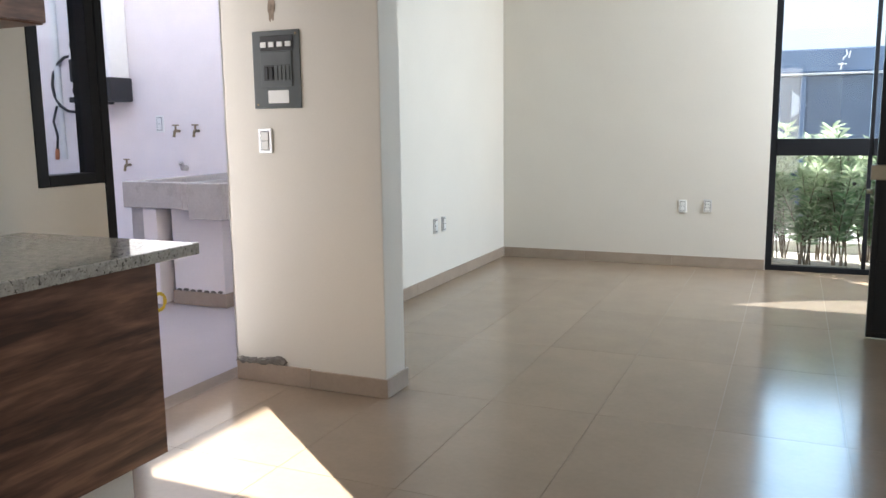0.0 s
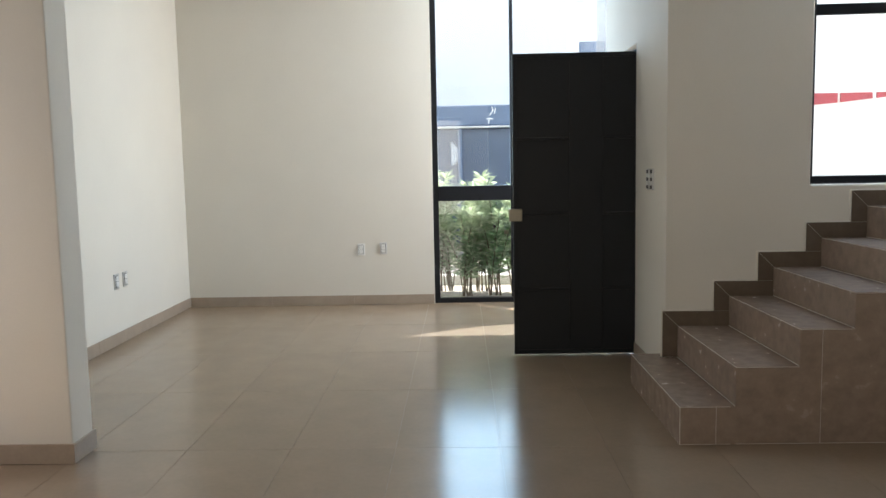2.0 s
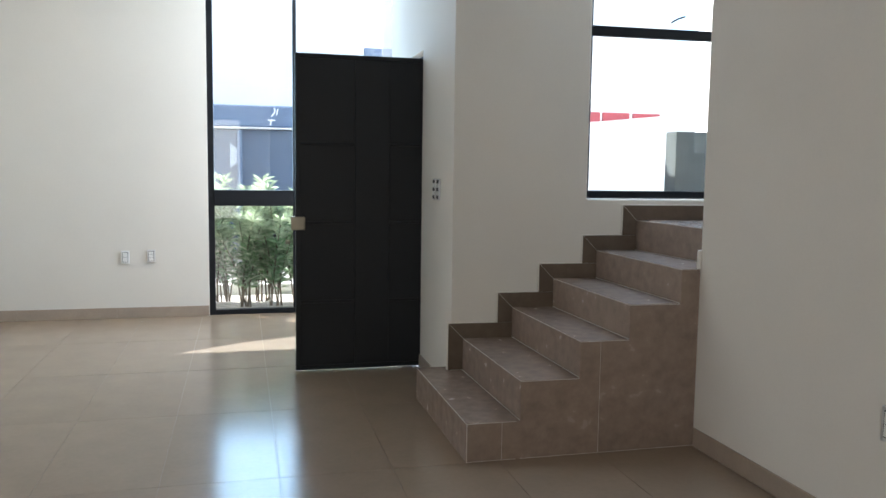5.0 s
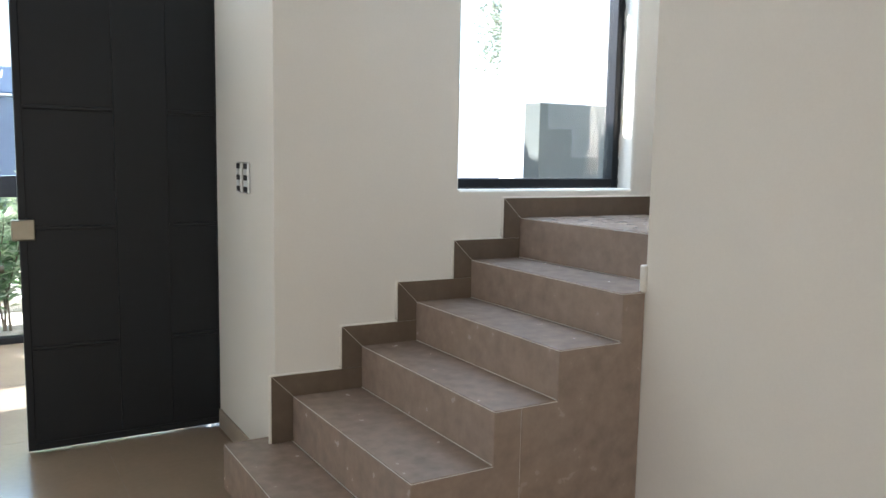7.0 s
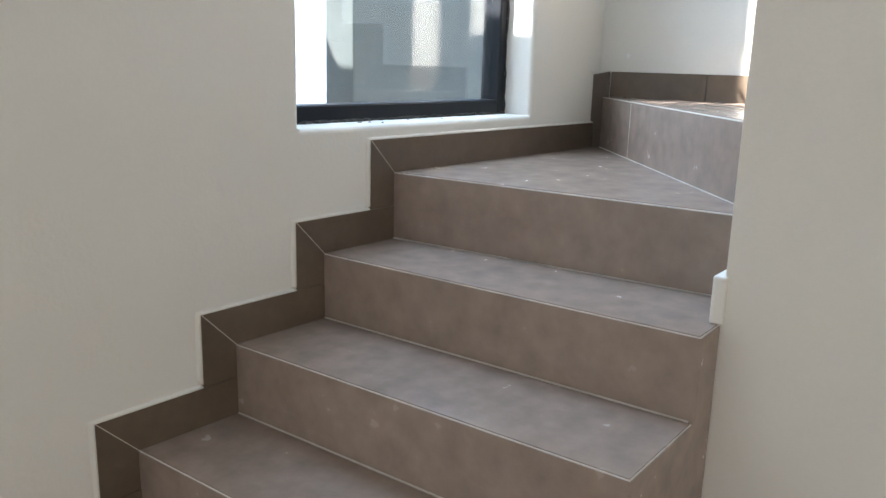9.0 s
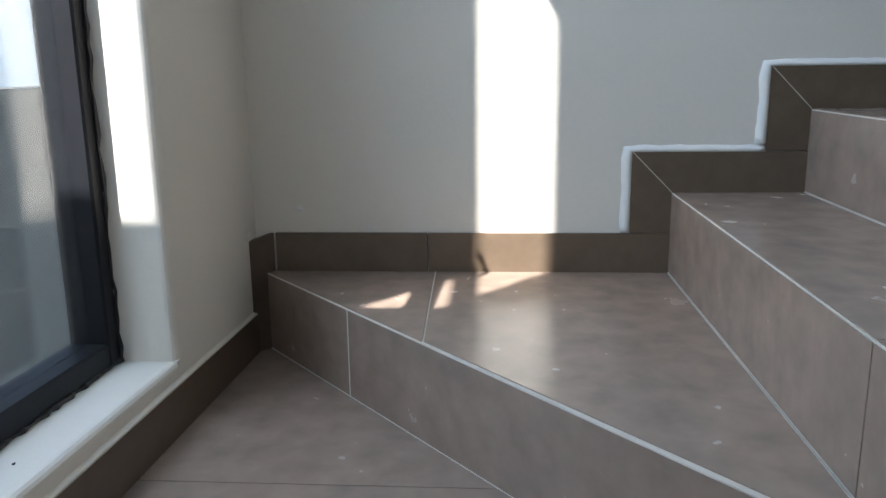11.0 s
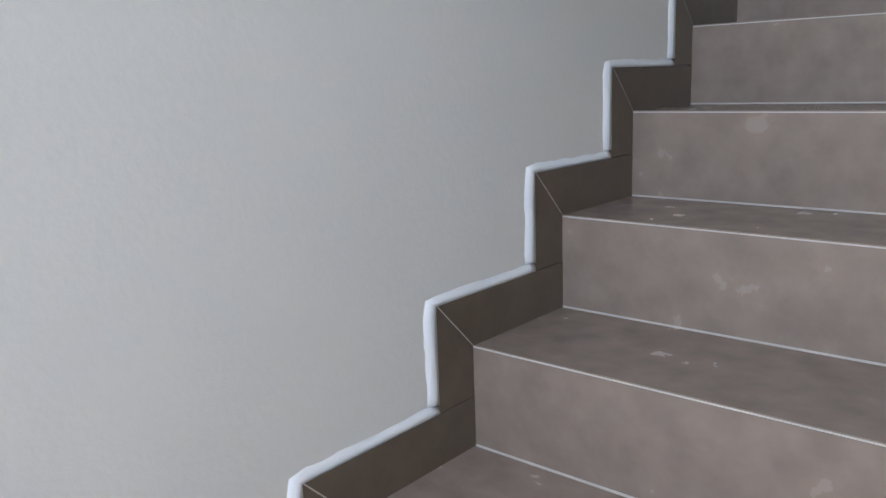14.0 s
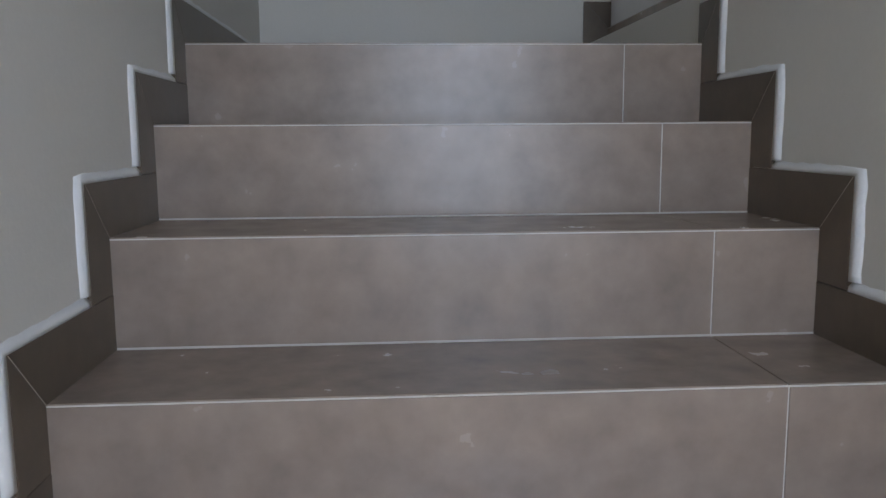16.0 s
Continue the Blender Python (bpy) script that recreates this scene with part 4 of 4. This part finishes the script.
def shrub(x, y, height, n_stems):
    t = thing("oleander_shrub", (x, y, -0.03), "leafy green shrub with slender pale leaves", "shrub", group="hedge shrubs")
    stems, leaves, pale = bmesh.new(), bmesh.new(), bmesh.new()
    for i in range(n_stems):
        a, lean = rnd.uniform(0, 6.28), rnd.uniform(0.05, 0.32)
        hgt = height * rnd.uniform(0.6, 1.0)
        pts = [Vector((x, y, -0.03)) + Vector((math.cos(a) * lean * f ** 1.5 + 0.06 * math.cos(a * 3), math.sin(a) * lean * f ** 1.5, hgt * f)) for f in (0, 0.33, 0.66, 1)]
        tube_bm(pts, [0.008, 0.007, 0.005, 0.003], 5, stems)
        for k in range(125):
            f = 0.22 + 0.78 * rnd.random() ** 0.8
            j = min(int(f * 3), 2)
            base = pts[j].lerp(pts[j + 1], f * 3 - j)
            b = rnd.uniform(0, 6.28)
            way = Vector((math.cos(b), math.sin(b), rnd.uniform(0.1, 1.3)))
            # paler leaves towards the tips carry a sunlit tone in their colour
            leaf_faces(pale if f > 0.8 or rnd.random() < 0.38 else leaves, base, way, rnd.uniform(0.08, 0.16), rnd.uniform(0.008, 0.015))
        for k in range(14):
            b = rnd.uniform(0, 6.28)
            leaf_faces(pale, pts[3], Vector((math.cos(b), math.sin(b), rnd.uniform(0.3, 1.6))), rnd.uniform(0.12, 0.19), 0.015)
    part("stems", stems, BARK, t)
    part("foliage", leaves, LEAF, t)
    part("young_leaves", pale, LEAF2, t, "pale leaves at the shoot tips, sunlit tone in colour")
    return t


for i in range(15):
    shrub(-2.0 + 0.17 * i + rnd.uniform(-0.05, 0.05), 3.62 + 0.35 * (i % 2) + rnd.uniform(-0.08, 0.08), rnd.uniform(1.05, 1.34), 10)

# dark blue-grey yard fence across the lane
fence = thing("yard_fence", (-1, 9.05, -0.05), "blue-grey sheet metal yard fence with beam on top", "fence")
for i in range(8):
    part("panel", boxes_bm([(-6.0 + i * 1.25, -4.79 + i * 1.25, 9.0, 9.05, -0.05, 1.95)], 0.01, 1), BLUEM, fence)
for i in range(9):
    part("post", boxes_bm([(-6.04 + i * 1.25, -5.96 + i * 1.25, 8.94, 8.999, -0.05, 1.95)], 0.008, 1), BLUEL, fence)
part("beam", boxes_bm([(-6.1, 4.1, 8.9, 9.06, 1.99, 2.33)], 0.015, 1), BLUEL, fence, "paler blue-grey beam")
part("capping", boxes_bm([(-6.1, 4.1, 8.86, 9.08, 1.951, 1.988)], 0.006, 1), STEEL, fence)
part("banner_scrap", prism_bm([(-1.15, 8.985, 1.32), (-0.93, 8.985, 1.52), (-1.15, 8.985, 1.74)], (0, -0.006, 0)), material("pale_banner", (0.36, 0.41, 0.48), 0.7, spread=0.1), fence, "torn white scrap on the panel")
strokes = [((-0.52, 2.02), (-0.50, 2.12)), ((-0.56, 2.10), (-0.44, 2.10)), ((-0.50, 2.16), (-0.44, 2.24)), ((-0.44, 2.24), (-0.46, 2.30)), ((-0.42, 2.18), (-0.40, 2.28))]
for (x0, z0), (x1, z1) in strokes:
    part("painted_mark", tube_bm([(x0, 8.893, z0), (x1, 8.893, z1)], 0.012, 6), WHITEP, fence, "white painted scrawl")


def house(name, label, x0, x1, y0, y1, h, wins, group="neighbour houses"):
    t = thing(name, ((x0 + x1) / 2, (y0 + y1) / 2, -0.06), label, "house", group=group)
    part("wall", boxes_bm([(x0, x1, y0, y1, -0.06, h)], 0.02, 1), NEIGH, t)
    part("roof", boxes_bm([(x0 - 0.15, x1 + 0.15, y0 - 0.15, y1 + 0.15, h, h + 0.22)], 0.03, 1), NEIGH, t, "white parapet slab")
    for wx, wz, ww, wh in wins:
        wn_ = part("window", boxes_bm([(wx - ww / 2, wx + ww / 2, y0 - 0.05, y0 - 0.001, wz - wh / 2, wz + wh / 2)], 0.01, 1), BLUEL, t, "blue-grey framed window")
        part("pane", boxes_bm([(wx - ww / 2 + 0.06, wx + ww / 2 - 0.06, y0 - 0.056, y0 - 0.051, wz - wh / 2 + 0.06, wz + wh / 2 - 0.06)]), BLUEM, wn_)
    return t


house("neighbour_house", "white rendered two-storey house across the lane", -9, 4.6, 14, 22, 6.4, [(2.12, 3.78, 0.75, 0.6), (-5.5, 4.0, 1.2, 1.1)])
nh = house("neighbour_house", "white rendered house with a faded red band", 5.4, 8.35, 12, 18, 6.0, [])
for xa, xb in ((5.42, 6.66), (6.72, 7.36), (7.45, 8.11)):
    za, zb = 2.41 + max(xa - 6.2, -0.4) * 0.105, 2.41 + (xb - 6.2) * 0.105
    part("red_band", prism_bm([(xa, 11.999, za), (xb, 11.999, zb), (xb, 11.999, 2.655), (xa, 11.999, 2.655)], (0, -0.04, 0)), REDP, nh, "faded red tiled band")
# placed to fit the camera's view, hiding the tree's right side
setting("wall_boundary", boxes_bm([(5.52, 12.0, 5.9, 6.3, -0.06, 6.4)], 0.02, 1), NEIGH, "tall plain white wall placed to screen the tree", "wall")
setting("wall_garden", boxes_bm([(8.6, 14.0, 14.0, 14.2, -0.06, 3.0)], 0.02, 1), NEIGH, "plain white rendered garden wall", "wall")
# unseen block added; its roofline sets the left edge of the sun patch
house("neighbour_house", "unseen white block added behind the patio to block sun", -15.0, -8.36, -4.0, 9.0, 6.24, [])
mw = thing("meter_wall", (2.5, 0.85, -0.06), "grey rendered low wall outside the stair window", "wall")
part("body", boxes_bm([(2.035, 3.6, 0.80, 0.95, -0.06, 1.63)], 0.006), GREYW, mw)


def tree(x, y, height, spread):
    t = thing("street_tree", (x, y, -0.06), "grey-green broadleaf tree beyond the stair window", "tree")
    trunk, crown = bmesh.new(), bmesh.new()
    tube_bm([(x, y, -0.06), (x + 0.06, y, height * 0.3), (x - 0.04, y + 0.05, height * 0.6)], [0.14, 0.11, 0.07], 9, trunk)
    for i in range(9):
        a = i * 0.7
        e = Vector((x + math.cos(a) * spread * 0.7, y + math.sin(a) * spread * 0.7, height * rnd.uniform(0.6, 0.95)))
        s0 = Vector((x, y, height * rnd.uniform(0.3, 0.5)))
        tube_bm([s0, s0.lerp(e, 0.5) + Vector((0, 0, 0.15)), e], [0.05, 0.035, 0.012], 6, trunk)
    for i in range(6500):
        c = Vector((rnd.gauss(0, 0.5), rnd.gauss(0, 0.5), rnd.gauss(0, 0.42)))
        if c.length > 1.05 or noise.noise(c * 2.6) < -0.12:
            continue
        p = Vector((x + c.x * spread, y + c.y * spread, height * 0.72 + c.z * height * 0.38))
        b = rnd.uniform(0, 6.28)
        leaf_faces(crown, p, Vector((math.cos(b), math.sin(b), rnd.uniform(-0.5, 0.7))), rnd.uniform(0.18, 0.34), rnd.uniform(0.05, 0.08))
    part("trunk", trunk, BARK, t)
    part("crown", crown, TREELEAF, t)
    return t


tree(23.5, 31.0, 10.5, 2.3)

# specks of dried plaster on the sill
for i in range(6):
    x, y = rnd.uniform(1.15, 1.9), rnd.uniform(-0.03, 0.03)
    lump("plaster_speck", (x, y, SWZ0 + 0.001), (rnd.uniform(0.002, 0.005), 0.002, 0.0015), DARKP, seed=20 + i, label="dark speck of dirt on the window sill", category="speck")

lump("plaster_chip", (XE, -0.19, 1.372), (0.002, 0.006, 0.008), EDGE, seed=41, label="small white chip in the stair wall paint", category="chip")
lump("plaster_chip", (2.325, -0.088, 1.318), (0.02, 0.005, 0.008), WALL, seed=43, label="lump of cream plaster above the corner skirting", category="chip")

# ---- floor tiles ----
TW, TL, TG = 0.4945, 0.991, 0.0011
shared = {}
for i in range(-6, 5):
    for j in range(-7, 5):
        x0, x1 = -0.833 + i * TW + TG, -0.833 + (i + 1) * TW - TG
        ya, yb = -0.975 + j * TL + TG, -0.975 + (j + 1) * TL - TG
        x0, x1 = max(x0, XL + 0.001), min(x1, XW - 0.001)
        ya, yb = max(ya, YB + 0.001), min(yb, YF + 0.018)
        if x1 - x0 < 0.02 or yb - ya < 0.02:
            continue
        if x0 > XS - 0.01 and ya > -0.3:
            continue
        w, l = round(x1 - x0, 4), round(yb - ya, 4)
        if (w, l) not in shared:
            bm = boxes_bm([(0, w, 0, l, -0.008, 0.0)])
            me = bpy.data.meshes.new("tile")
            bmesh.ops.recalc_face_normals(bm, faces=bm.faces[:])
            bm.to_mesh(me)
            bm.free()
            me.materials.append(FLOOR)
            shared[(w, l)] = me
        ob = new("tile", shared[(w, l)])
        ob.parent = floor
        ob.location = (x0, ya, 0.0)
